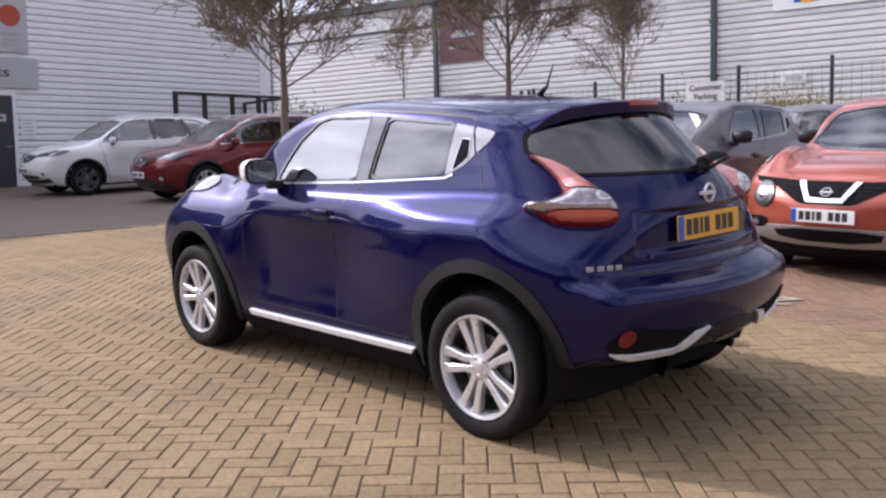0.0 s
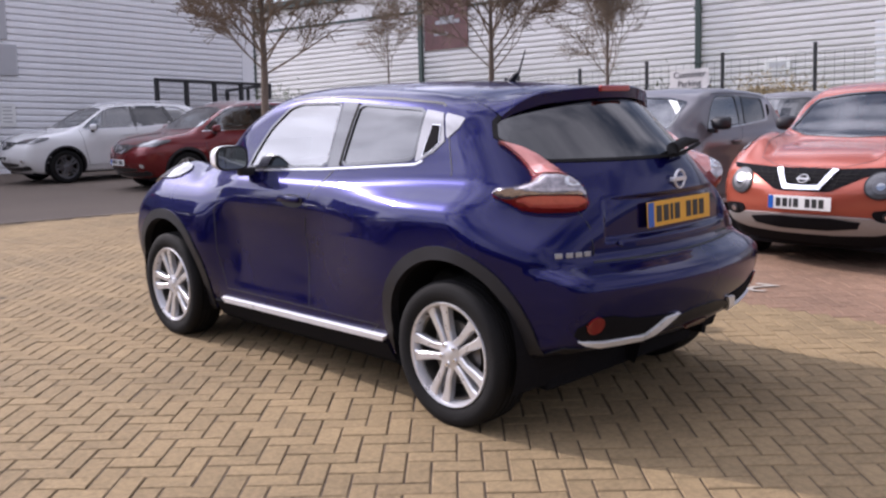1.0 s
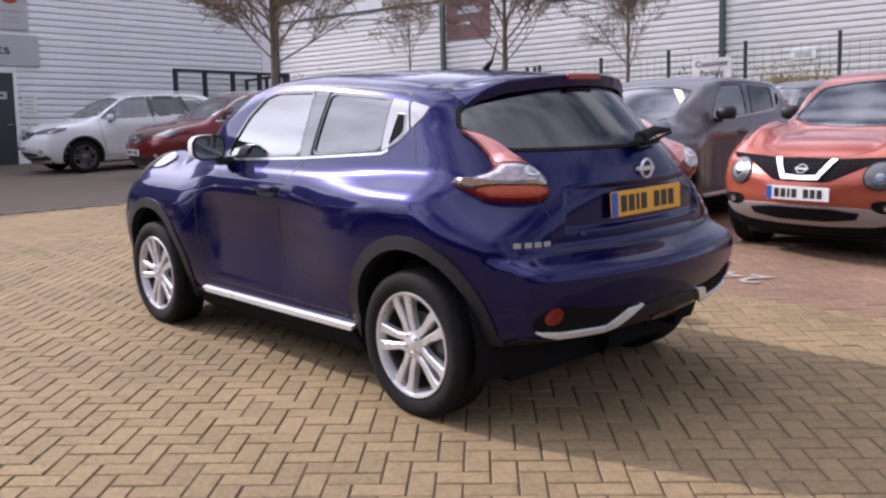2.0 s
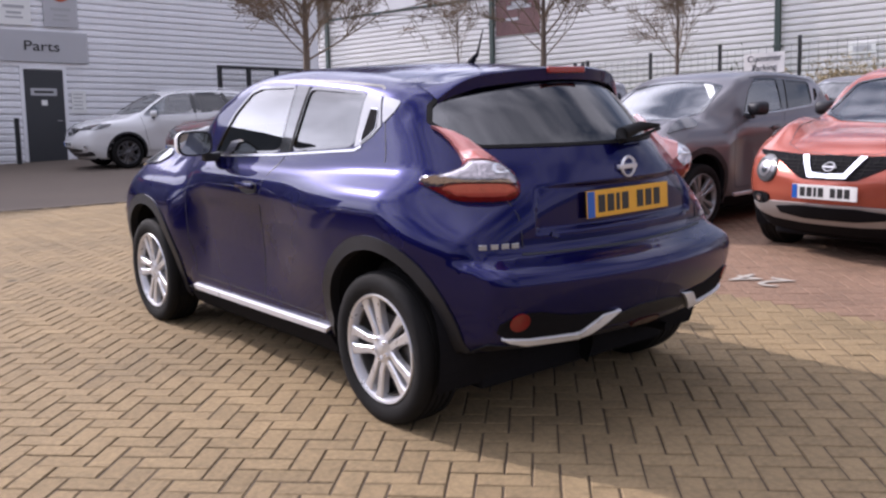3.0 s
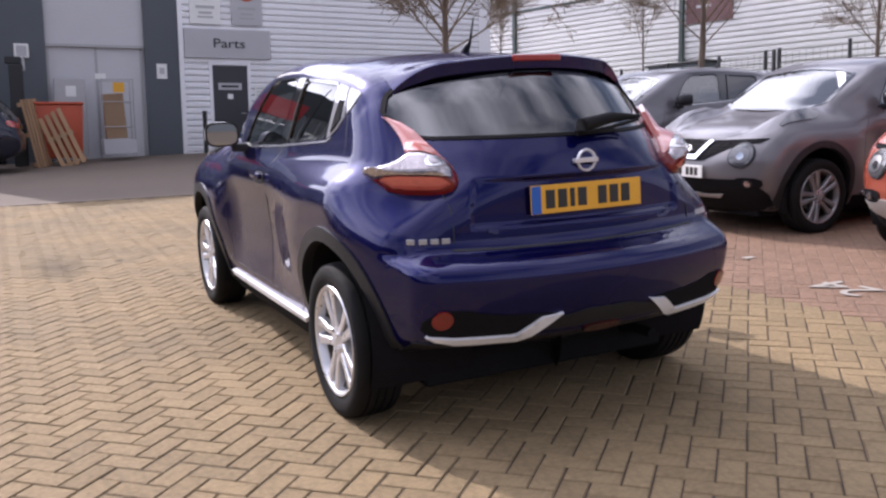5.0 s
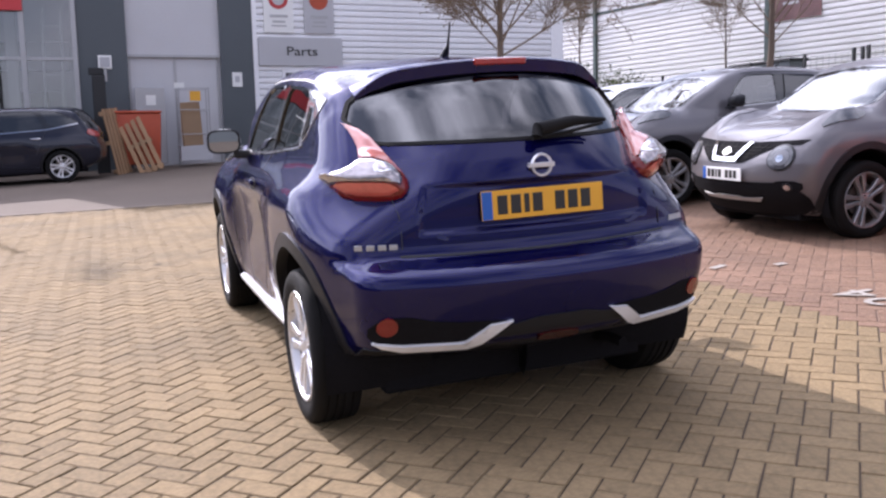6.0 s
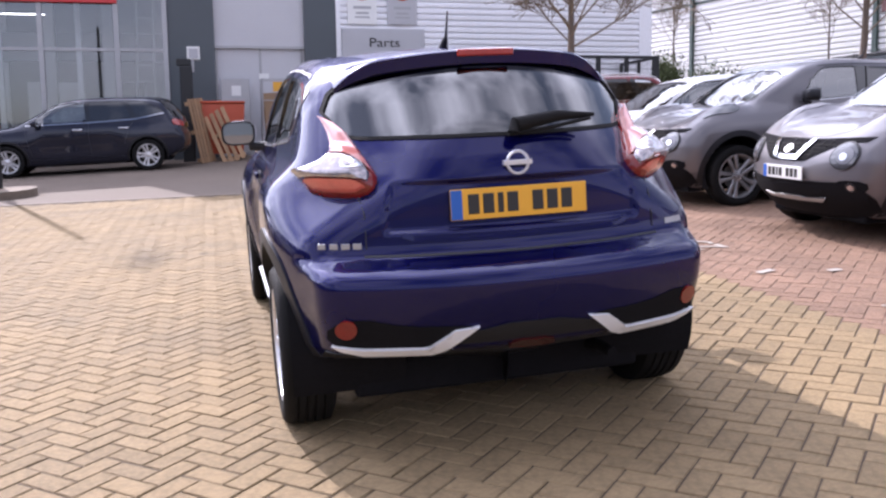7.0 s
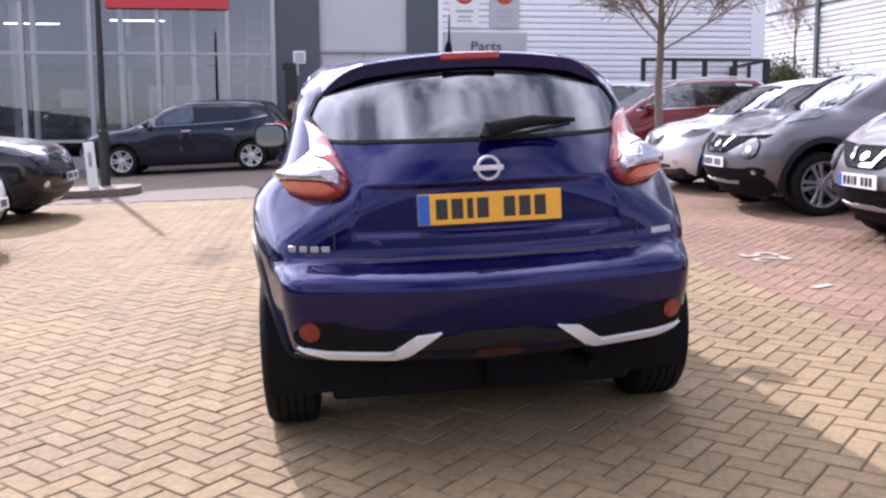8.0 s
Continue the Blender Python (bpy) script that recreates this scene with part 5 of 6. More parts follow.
sign = thing("wall_sign", plumb(3.57, WALL_Y), "pale grey wall sign lettered Parts above the door", "sign")
part("board", box((-1.14, -0.10, 2.44), (1.14, -0.03, 3.20), 0.01), SIGN_GREY, sign)
part("lettering", letters("Parts", 0.34, 0.008, pose(0.02, -0.108, 2.82, 90) @ Matrix.Diagonal((1.25, 1, 1, 1))), INK, sign, "dark lettering")
for nm, x, w, z0, z1, mt, disc, lb in (("poster_board", 3.00, 0.80, 3.34, 4.55, PAPER, SIGN_RED, "white poster board with a red round badge"), ("poster_board", 4.10, 0.82, 3.30, 4.60, SIGN_GREY, SKIP, "grey poster board with an orange-red round badge")):
    pb = thing(nm, plumb(x, WALL_Y), lb, "sign", "poster boards")
    part("board", box((-w / 2, -0.09, z0), (w / 2, -0.03, z1), 0.008), mt, pb)
    part("badge_disc", lathe([(0, 0.26), (0.012, 0.255), (0.012, 0.0), (0, 0.0)], 36, "z"), disc, pb, "round badge", m=pose(0, -0.09, z0 + 0.88, 90))
    if mt is PAPER:
        part("badge_inner", lathe([(0, 0.17), (0.016, 0.165), (0.016, 0.0), (0, 0.0)], 36, "z"), SIGN_GREY, pb, m=pose(0, -0.09, z0 + 0.88, 90))
    for k, (z, hw) in enumerate(((z0 + 0.40, 0.24), (z0 + 0.26, 0.17), (z0 + 0.16, 0.20))):
        part("print_bar", box((-hw, -0.096, z), (hw, -0.089, z + 0.07 - 0.015 * k)), STEEL, pb)
nb = thing("notice", plumb(4.42, WALL_Y), "white printed notice on the wall beside the door", "notice")
part("sheet", box((-0.18, -0.05, 1.16), (0.18, -0.038, 1.72)), PAPER, nb)
for k in range(5):
    part("print_bar", box((-0.13, -0.053, 1.62 - 0.09 * k), (0.10 - 0.02 * (k % 2), -0.049, 1.645 - 0.09 * k)), STEEL, nb)
bo = thing("bollard", plumb(2.76, 20.2), "black steel guard post beside the door", "bollard")
part("post", box((-0.05, -0.05, -0.1), (0.05, 0.05, 1.08), 0.01), IRON, bo)
part("cap", box((-0.055, -0.055, 1.08), (0.055, 0.055, 1.10), 0.006), IRON, bo)

# dark grey bay with the roller shutter
bay = bmesh.new()
for lo, hi in (((-2.05, 0.0, -1.6), (-0.90, 0.3, 7.5)), ((1.44, 0.0, -1.6), (2.29, 0.3, 7.5)), ((-0.90, 0.0, 5.2), (1.44, 0.3, 7.5))):
    box_into(bay, lo, hi)
tagged(part("wall_bay", bay, SLATE, m=plumb(0, WALL_Y)), "dark slate-grey panelled wall round the loading bay", "wall", kind="structure")
sh = tagged(part("shutter", box((-0.90, 0.14, 2.86), (1.44, 0.20, 5.2)), SHUTTER, m=plumb(0, WALL_Y)), "pale grey roller shutter, half raised", "shutter", kind="structure")
for k in range(24):
    part("shutter_slat", box((-0.89, 0.134, 2.90 + 0.095 * k), (1.43, 0.141, 2.990 + 0.095 * k), 0.003), SHUTTER, sh)
part("bottom_bar", box((-0.90, 0.10, 2.80), (1.44, 0.20, 2.87), 0.006), STEEL, sh)
bd = tagged(part("bay_door", box((-0.90, 0.20, -0.6), (1.44, 0.25, 2.9)), SHUTTER, m=plumb(0, WALL_Y)), "pale grey steel doors under the shutter", "door", kind="structure")
for x in (-0.86, 0.27, 1.36):
    part("door_stile", box((x - 0.03, 0.18, -0.3), (x + 0.03, 0.202, 2.8), 0.004), STEEL, bd)
part("bay_notice", box((0.22, 0.175, 2.02), (0.48, 0.199, 2.16)), PAPER, bd)
n2 = thing("notice", plumb(1.84, WALL_Y), "white notice on the dark grey wall", "notice")
part("sheet", box((-0.13, -0.02, 1.96), (0.13, -0.003, 2.34), 0.003), PAPER, n2)
part("print_bar", box((-0.06, -0.023, 2.08), (0.06, -0.019, 2.24)), SIGN_GREY, n2)
al = thing("alarm_box", plumb(-1.44, WALL_Y), "white square alarm box on the dark wall", "alarm")
part("case", box((-0.165, -0.07, 2.54), (0.165, -0.003, 2.88), 0.02), PAPER, al)
part("cover", box((-0.115, -0.078, 2.59), (0.115, -0.068, 2.83), 0.01), SIGN_GREY, al)

# plain unseen walls added behind the camera, closing the yard and darkening car reflections
for nm, m, l in (("wall_south", plumb(-45, -34, 0), 95), ("wall_west", plumb(-22, -40, 90), 95)):
    tagged(part(nm, box((0, 0, -6), (l, 0.4, 6.5)), SLATE, m=m), "plain dark wall, added unseen to darken reflections", "wall", kind="structure")

# ---------------------------------------------------------------- glazed showroom
GX0, GX1 = -13.0, -2.05
room = bmesh.new()
for lo, hi in (((GX0, 7.0, -1.6), (GX1, 7.2, 5.6)), ((GX0 - 0.2, 0.0, -1.6), (GX0, 7.2, 5.6)), ((GX1 - 0.01, 0.32, -1.6), (GX1 + 0.19, 7.2, 5.6)), ((GX0, 0.13, 5.4), (GX1 - 0.02, 7.0, 5.6)), ((GX0, 0.25, -1.6), (GX1 - 0.02, 7.0, 0.04))):
    box_into(room, lo, hi)
tagged(part("wall_showroom", room, INSIDE, m=plumb(0, WALL_Y)), "dim showroom interior behind glass", "wall", kind="structure")
fascia = tagged(part("fascia", box((GX0, -0.05, 4.35), (GX1 - 0.02, 0.12, 5.62), 0.01), SLATE, m=plumb(0, WALL_Y)), "dark grey fascia over the showroom glass", "fascia", kind="structure")
# Upper wall out of view, added so its shadow falls across the lane.
tagged(part("wall_upper", box((-4.85, 0.0, 5.62), (-2.06, 0.3, 7.5)), SLATE, m=plumb(0, WALL_Y)), "dark slate-grey upper wall, added unseen over the showroom end for its shadow", "wall", kind="structure")
rs = thing("shop_sign", plumb(-4.6, WALL_Y), "red illuminated brand panel over the glass front", "sign")
part("panel", box((-1.75, -0.16, 4.05), (1.35, -0.055, 4.95), 0.01), RED_SIGN, rs)
part("bracket", box((-1.7, -0.06, 4.5), (1.3, 0.0, 4.6)), STEEL, rs)
for k, x in enumerate((-11.9, -10.2, -8.5, -6.8, -5.1, -3.3, -2.12)):
    col = tagged(part("mullion", box((-0.06, -0.06, -0.8), (0.06, 0.08, 4.38), 0.008), STEEL, m=plumb(x, WALL_Y)), "grey steel upright of the glass front", "mullion", kind="structure")
for z in (0.45, 2.72):
    tagged(part("transom", box((GX0, -0.045, z - 0.04), (GX1 - 0.05, 0.06, z + 0.04), 0.006), STEEL, m=plumb(0, WALL_Y)), "grey steel transom of the glass front", "transom", kind="structure")
xs = (-13.0, -11.9, -10.2, -8.5, -6.8, -5.1, -3.3, -2.12)
for k, (a, b) in enumerate(zip(xs, xs[1:])):
    w = tagged(new("window_%d" % (k + 1)), "showroom window bay", "window", kind="structure")
    w.matrix_world = plumb(0, WALL_Y)
    for z0, z1 in ((0.49, 2.68), (2.76, 4.35)):
        pn = part("pane", box((a + 0.06, -0.005, z0), (b - 0.06, 0.005, z1)), GLASS_SHOP, w)
        pn.visible_shadow = False
for x, y in ((-9.0, 2.5), (-6.1, 2.5)):
    tl = thing("tube_lamp", plumb(x, WALL_Y + y), "long white tube light under the showroom ceiling", "lamp", "showroom lamps")
    part("tube", box((-0.75, -0.02, 4.04), (0.75, 0.02, 4.065), 0.006), TUBE_LIGHT, tl)
    for dx in (-0.6, 0.6):
        part("hanger", tube([(dx, 0, 4.06), (dx, 0, 5.4)], 0.008, 5), STEEL, tl)
for x, y in ((-3.8, 3.0), (-5.4, 3.4), (-7.6, 3.2), (-9.6, 3.0)):
    tagged(part("column", box((-0.14, -0.14, -0.6), (0.14, 0.14, 5.4), 0.01), SIGN_GREY, m=plumb(x, WALL_Y + y)), "pale showroom column", "column", kind="structure")
tagged(part("mezzanine", box((GX0 + 0.1, 3.6, 2.75), (GX1 - 0.3, 3.9, 3.55), 0.01), SLATE, m=plumb(0, WALL_Y)), "dark mezzanine edge beam inside the showroom", "beam", kind="structure")
for x, y in ((-4.4, 1.5), (-6.4, 1.7), (-6.9, 5.0), (-8.7, 1.6), (-10.6, 2.0), (-11.6, 4.0)):
    tagged(part("column", box((-0.07, -0.07, -0.6), (0.07, 0.07, 5.4), 0.01), CLAD, m=plumb(x, WALL_Y + y)), "slim white showroom column", "column", kind="structure")
for x, y, w, h in ((-3.6, 5.6, 1.1, 2.2), (-5.0, 6.2, 0.9, 1.7), (-9.4, 6.0, 1.6, 2.0), (-11.4, 5.4, 1.0, 2.4)):
    ds = thing("display_panel", plumb(x, WALL_Y + y), "tall dark display panel in the showroom", "panel", "showroom panels")
    part("board", box((-w / 2, -0.04, 0.25), (w / 2, 0.04, h), 0.01), DOOR_GREY, ds)
    part("foot", box((-w / 2, -0.2, 0.04), (w / 2, 0.2, 0.26), 0.01), STEEL, ds)
sl = thing("ladder_frame", plumb(-2.75, WALL_Y + 0.5), "pale leaning ladder-like display frame inside the glass", "frame")
for dx in (-0.22, 0.22):
    part("rail", tube([(dx, 0, 0.0), (dx + 0.10, 0.6, 4.2)], 0.03, 8), SIGN_GREY, sl)
for k in range(9):
    part("rung", tube([(-0.22 + 0.01 * k, 0.06 * k, 0.4 + 0.42 * k), (0.22 + 0.01 * k, 0.06 * k, 0.4 + 0.42 * k)], 0.018, 6), SIGN_GREY, sl)
for x, w in ((-5.6, 1.6), (-8.4, 1.4)):
    dk = thing("reception_desk", plumb(x, WALL_Y + 4.6), "pale showroom desk with a wall panel behind", "desk")
    part("desk_body", box((-w / 2, -0.35, 0), (w / 2, 0.35, 1.05), 0.02), SIGN_GREY, dk)
    part("panel", box((-w / 2, 0.6, 0.2), (w / 2, 0.65, 2.3), 0.01), CLAD, dk)

# ---------------------------------------------------------------- long building beyond the cars
LX, LY, LD = 27.5, 21.0, -77.0
lw = plumb(LX, LY, LD)
clad_wall("wall_east", lw @ pose(-34, 0, 0), 62.0, 5.95, 0.245, 0.062, CLAD_B, "pale horizontally ribbed long warehouse wall", -3.0)
tagged(part("wall_east_upper", box((-34, 0.02, 6.07), (28, 0.3, 7.0)), CLAD_B, m=lw), "smooth pale upper panels of the warehouse", "wall", kind="structure")
tagged(part("trim_east", box((-34, -0.06, 5.95), (28, 0.3, 6.07), 0.01), GREEN, m=lw), "dark flashing between the ribbed and smooth panels", "trim", kind="structure")
tagged(part("fascia_east", box((-34, -0.30, 7.0), (28, 0.5, 7.38), 0.02), GREEN, m=lw), "dark green eaves gutter along the warehouse", "fascia", kind="structure")
tagged(part("roof_east", box((-34, 0.5, 7.0), (28, 18, 7.3), 0.02), SLATE, m=lw), "dark flat roof of the warehouse", "roof", kind="structure")
for s in (-30.5, -18.4, -7.65, 5.42, 17.0):
    dp = thing("downpipe", lw @ pose(s, -0.12, 0), "dark green rainwater downpipe on the warehouse", "pipe", "downpipes")
    part("pipe", box((-0.11, -0.07, -3), (0.11, 0.07, 7.0), 0.02), GREEN, dp)
    for z in (0.5, 2.6, 4.7):
        part("bracket", box((-0.16, -0.08, z), (0.16, 0.09, z + 0.08), 0.005), GREEN, dp)
po = thing("wall_poster", lw @ pose(-6.25, -0.06, 0), "dark maroon advertising poster with a pale car shape", "poster")
part("sheet", box((-1.18, -0.03, 4.15), (1.18, 0.0, 6.95), 0.004), POSTER, po)
part("picture_bar", box((-0.55, -0.036, 5.30), (0.75, -0.029, 5.48), 0.03), SIGN_GREY, po)
part("picture_bar", box((-0.30, -0.036, 5.46), (0.45, -0.029, 5.66), 0.05), STEEL, po)
part("picture_bar", box((-0.65, -0.036, 4.80), (0.10, -0.029, 4.92)), SIGN_GREY, po)
bn = thing("banner", lw @ pose(10.6, -0.08, 0), "white banner with a blue and yellow emblem", "banner")
part("sheet", box((-2.95, -0.03, 4.86), (2.95, 0.0, 6.95), 0.004), PAPER, bn)
part("emblem_blue", box((-2.2, -0.036, 5.08), (-1.3, -0.029, 5.75)), PLATE_BLUE, bn)
part("emblem_yellow", box((-1.95, -0.042, 5.05), (-1.5, -0.033, 5.4)), PLATE_YELLOW, bn)
part("print_bar", box((-0.7, -0.036, 5.10), (0.3, -0.029, 5.24)), INK, bn)
dr = tagged(part("door_2", box((11.7, -0.05, 0.4), (12.8, 0.0, 3.65), 0.01), CLAD, m=lw), "pale door on the warehouse wall", "door", kind="structure")
part("door_frame", box((11.6, -0.06, 3.65), (12.9, 0.0, 3.75)), IRON, dr)
wb = thing("wall_board", lw @ pose(8.4, -0.06, 0), "small pale board on the warehouse wall", "sign")
part("sheet", box((-0.46, -0.03, 2.13), (0.46, 0.0, 2.54), 0.004), PAPER, wb)
part("picture_bar", box((-0.30, -0.036, 2.24), (0.30, -0.029, 2.42)), SIGN_GREY, wb)
tagged(part("bank", box((-30, -4.2, -3.0), (26, 0.0, 0.55), 0.3), HEDGE, m=lw), "low planted bank at the foot of the warehouse", "bank", kind="structure")

# fence in front of it
FD = -85.8
fm = plumb(22.5, 16.8, FD)
fence = thing("fence", fm, "black steel post and wire-mesh fence along the bank", "fence")
POSTS = (-13.4, -10.8, -8.13, -5.46, -2.75, -0.03, 2.61, 5.27, 8.13, 10.9, 13.7)
for s in POSTS:
    fp = part("fence_post", box((-0.045, -0.045, -2.0), (0.045, 0.045, 2.55 + 0.012 * s), 0.006), IRON, fence, m=pose(s, 0, 0))
    part("cap", box((-0.052, -0.052, 2.55 + 0.012 * s), (0.052, 0.052, 2.58 + 0.012 * s), 0.006), IRON, fp)
for a, b in zip(POSTS, POSTS[1:]):
    bm = bmesh.new()
    for k in range(11):
        z = 0.4 + 0.2 * k
        tube_into(bm, [(a, 0, z), (b, 0, z)], [0.006, 0.006], 4)
    for k in range(9):
        x = a + (b - a) * (k + 1) / 10
        tube_into(bm, [(x, 0, 0.3), (x, 0, 2.42)], [0.004, 0.004], 4)
    part("mesh_panel", bm, IRON, fence)
for s in (-3.04, -2.69, -2.47):
    gp = thing("gate_post", fm @ pose(s, -0.35, 0), "black square gate post", "post", "gate posts")
    part("post", box((-0.05, -0.05, -2.0), (0.05, 0.05, 2.48), 0.008), IRON, gp)
cs = thing("parking_sign", fm @ pose(4.38, -0.45, 0), "white sign lettered Customer Parking on a post", "sign")
part("board", box((-0.66, -0.025, 1.54), (0.66, 0.0, 2.17), 0.008), CLAD_B, cs)
part("lettering", letters("Customer", 0.27, 0.006, pose(0, -0.032, 2.00, 90)), DOOR_GREY, cs)
part("lettering", letters("Parking", 0.27, 0.006, pose(0, -0.032, 1.72, 90)), DOOR_GREY, cs)
for x in (-0.4, 0.4):
    part("post", tube([(x, 0.03, -2), (x, 0.03, 2.1)], 0.03, 8), STEEL, cs)


def tuft_mass(name, m, size, count, mat, label, seed, leaf=0.16):
    """A ragged mass of thin blades and sprigs."""
    rnd = random.Random(seed)
    bm = bmesh.new()
    for _ in range(count):
        x, y, z = (rnd.gauss(0, 0.36) * size[i] for i in range(3))
        z = abs(z)
        d = Vector((rnd.gauss(0, 0.6), rnd.gauss(0, 0.6), rnd.uniform(0.2, 1.2))).normalized() * leaf * rnd.uniform(0.6, 1.6)
        s = d.cross(Vector((rnd.gauss(0, 1), rnd.gauss(0, 1), 0.2))).normalized() * leaf * 0.16
        p = Vector((x, y, z))
        bm.faces.new([bm.verts.new(p - s), bm.verts.new(p + s), bm.verts.new(p + d + s * 0.3), bm.verts.new(p + d - s * 0.3)])
    return tagged(part(name, bm, mat, m=m), label, "shrub", kind="stuff")


tuft_mass("scrub", fm @ pose(6.4, 0.8, 0.4), (2.2, 0.8, 1.30), 9500, SCRUB, "dry straw-coloured scrub along the fence", 3, 0.13)
tuft_mass("scrub", fm @ pose(2.4, 1.2, 0.3), (0.7, 0.6, 1.5), 1600, HEDGE, "dark green shrub along the fence", 4)
tuft_mass("scrub", fm @ pose(-2.0, 1.2, 0.2), (4.0, 0.8, 1.15), 4200, HEDGE, "low green shrubs along the fence", 5)
tuft_mass("scrub", fm @ pose(-8.8, 1.0, 0.2), (3.0, 0.9, 1.5), 5200, HEDGE, "green-brown shrubs by the fence corner", 6)
tuft_mass("scrub", plumb(19.6, 30.4, 0, 0.5), (1.6, 1.0, 1.5), 5200, HEDGE, "low green-brown shrubs at the warehouse corner", 8)
tuft_mass("scrub", plumb(18.5, 33.0, 0, 0.9), (1.1, 1.0, 1.7), 6000, HEDGE, "green-brown shrub at the warehouse corner", 7)
# a grey cabinet roof behind the shrubs
ks = thing("cabinet", fm @ pose(-9.2, 1.9, 0), "dark grey utility cabinet among the shrubs", "cabinet")
part("case", box((-1.6, -0.4, -1.0), (1.6, 0.4, 2.55), 0.03), SLATE, ks)
part("lid", box((-1.7, -0.5, 2.55), (1.7, 0.5, 2.65), 0.02), IRON, ks)

# ---------------------------------------------------------------- bin store, pallets, bin, trolley
cg = thing("bin_store", plumb(7.25, 18.5), "black steel mesh enclosure against the clad wall", "enclosure")
for k in range(5):
    x = 3.25 * k / 4
    part("post", box((x - 0.05, -0.05, -0.3), (x + 0.05, 0.05, 2.2), 0.006), IRON, cg)
part("top_rail", box((-0.05, -0.05, 2.2), (3.30, 0.05, 2.27), 0.006), IRON, cg)
part("mid_rail", box((-0.05, -0.03, 1.12), (3.30, 0.03, 1.17), 0.004), IRON, cg)
bm = bmesh.new()
for k in range(9):
    tube_into(bm, [(0, 0, 0.25 + 0.24 * k), (3.25, 0, 0.25 + 0.24 * k)], [0.004, 0.004], 4)
part("mesh_wire", bm, IRON, cg)
for y in (0.0, 1.1, 2.2):
    part("post", box((3.30, y - 0.04, -0.3), (3.38, y + 0.04, 2.2), 0.006), IRON, cg)
part("end_rail", box((3.30, -0.05, 2.2), (3.38, 2.24, 2.27), 0.006), IRON, cg)
bm = bmesh.new()
for k in range(64):
    tube_into(bm, [(0.05 * k + 0.05, 0, -0.2), (0.05 * k + 0.05, 0, 2.2)], [0.0045, 0.0045], 4)
part("mesh_upright", bm, IRON, cg)

bn2 = thing("wheeled_bin", plumb(-0.78, 19.35), "large orange-red wheeled bin by the shutter", "bin")
bm = box((-0.52, -0.35, 0.16), (0.52, 0.35, 1.38), 0.04)
for v in bm.verts:
    k = 0.86 + 0.14 * (v.co.z / 1.38)
    v.co.x *= k
    v.co.y *= k
part("body", bm, SKIP, bn2, smooth=True)
part("lid", box((-0.54, -0.38, 1.38), (0.54, 0.38, 1.44), 0.03), SKIP, bn2, "orange lid")
for x in (-0.34, 0.34):
    part("castor", lathe([(-0.03, 0.03), (0.03, 0.03), (0.03, 0.09), (-0.03, 0.09)], 16), RUBBER, bn2, m=pose(x, -0.2, 0.09))
for k, (x, y, ax, lean, tilt) in enumerate(((-1.18, 18.75, 10, -9, -5), (-0.52, 18.66, 10, -14, -22))):
    pl = thing("pallet", plumb(x, y) @ pose(0, 0, 0, lean, tilt, 62 - 66 * k), "rough wooden pallet leaning by the orange bin", "pallet", "pallets")
    for i in range(5 if k == 0 else 4):
        part("board", box((-0.30 + 0.15 * i, -0.012, 0), (-0.20 + 0.15 * i, 0.012, 1.55), 0.003), WOOD, pl)
    for z in (0.05, 0.72, 1.40):
        part("bearer", box((-0.32, 0.013, z), (0.42 if k == 0 else 0.28, 0.09, z + 0.09), 0.004), WOOD, pl)
dp = thing("post", plumb(-1.62, 19.6), "tall dark steel post with a bracket by the pallets", "post")
part("shaft", box((-0.15, -0.10, -0.1), (0.15, 0.10, 2.35), 0.03), IRON, dp)
part("bracket", box((-0.22, -0.06, 2.35), (0.12, 0.06, 2.52), 0.02), IRON, dp)
part("bracket_end", box((0.14, -0.05, 2.20), (0.20, 0.05, 2.52), 0.01), STEEL, dp, "pale bracket end")
bb = thing("bin_board", plumb(-0.42, 20.55), "dark grey board with a white label behind the bin", "board")
part("board", box((-0.36, -0.03, 0.1), (0.36, 0.03, 2.02), 0.01), STEEL, bb)
part("label_sheet", box((-0.10, -0.036, 1.58), (0.14, -0.029, 1.84)), PAPER, bb, "white paper label")
tr = thing("cage_trolley", plumb(0.58, 19.9), "grey cage trolley stacked with brown cardboard", "trolley")
for x in (-0.36, 0.36):
    for y in (-0.3, 0.3):
        part("upright", tube([(x, y, 0.12), (x, y, 1.95)], 0.016, 8), STEEL, tr)
for z in (0.2, 0.8, 1.4, 1.93):
    for y in (-0.3, 0.3):
        part("rail", tube([(-0.36, y, z), (0.36, y, z)], 0.012, 6), STEEL, tr)
part("base", box((-0.38, -0.32, 0.14), (0.38, 0.32, 0.50), 0.01), SIGN_GREY, tr)
part("cardboard", box((-0.26, -0.2, 0.52), (0.22, 0.2, 1.60), 0.015, pose(0, 0, 0, 0, -3, 0)), CARD, tr, "brown cardboard")
part("tag", box((-0.10, -0.33, 1.62), (0.16, -0.32, 1.86)), PLATE_YELLOW, tr, "yellow and white tag")

# ---------------------------------------------------------------- kerbed island with a lamp post
isl = bmesh.new()
ring = [(-3.95 - 0.55 * (1 - math.cos(radians(a))), 12.45 + 0.62 * math.sin(radians(a))) for a in range(-90, 91, 15)]
pts = ring + [(-9.5, 13.9), (-9.5, 12.4)]
f = isl.faces.new([isl.verts.new((x, y, 0.13)) for x, y in pts])
r = bmesh.ops.extrude_face_region(isl, geom=[f])
for v in r["geom"]:
    if isinstance(v, bmesh.types.BMVert):
        v.co.z = -0.05
bmesh.ops.recalc_face_normals(isl, faces=isl.faces)
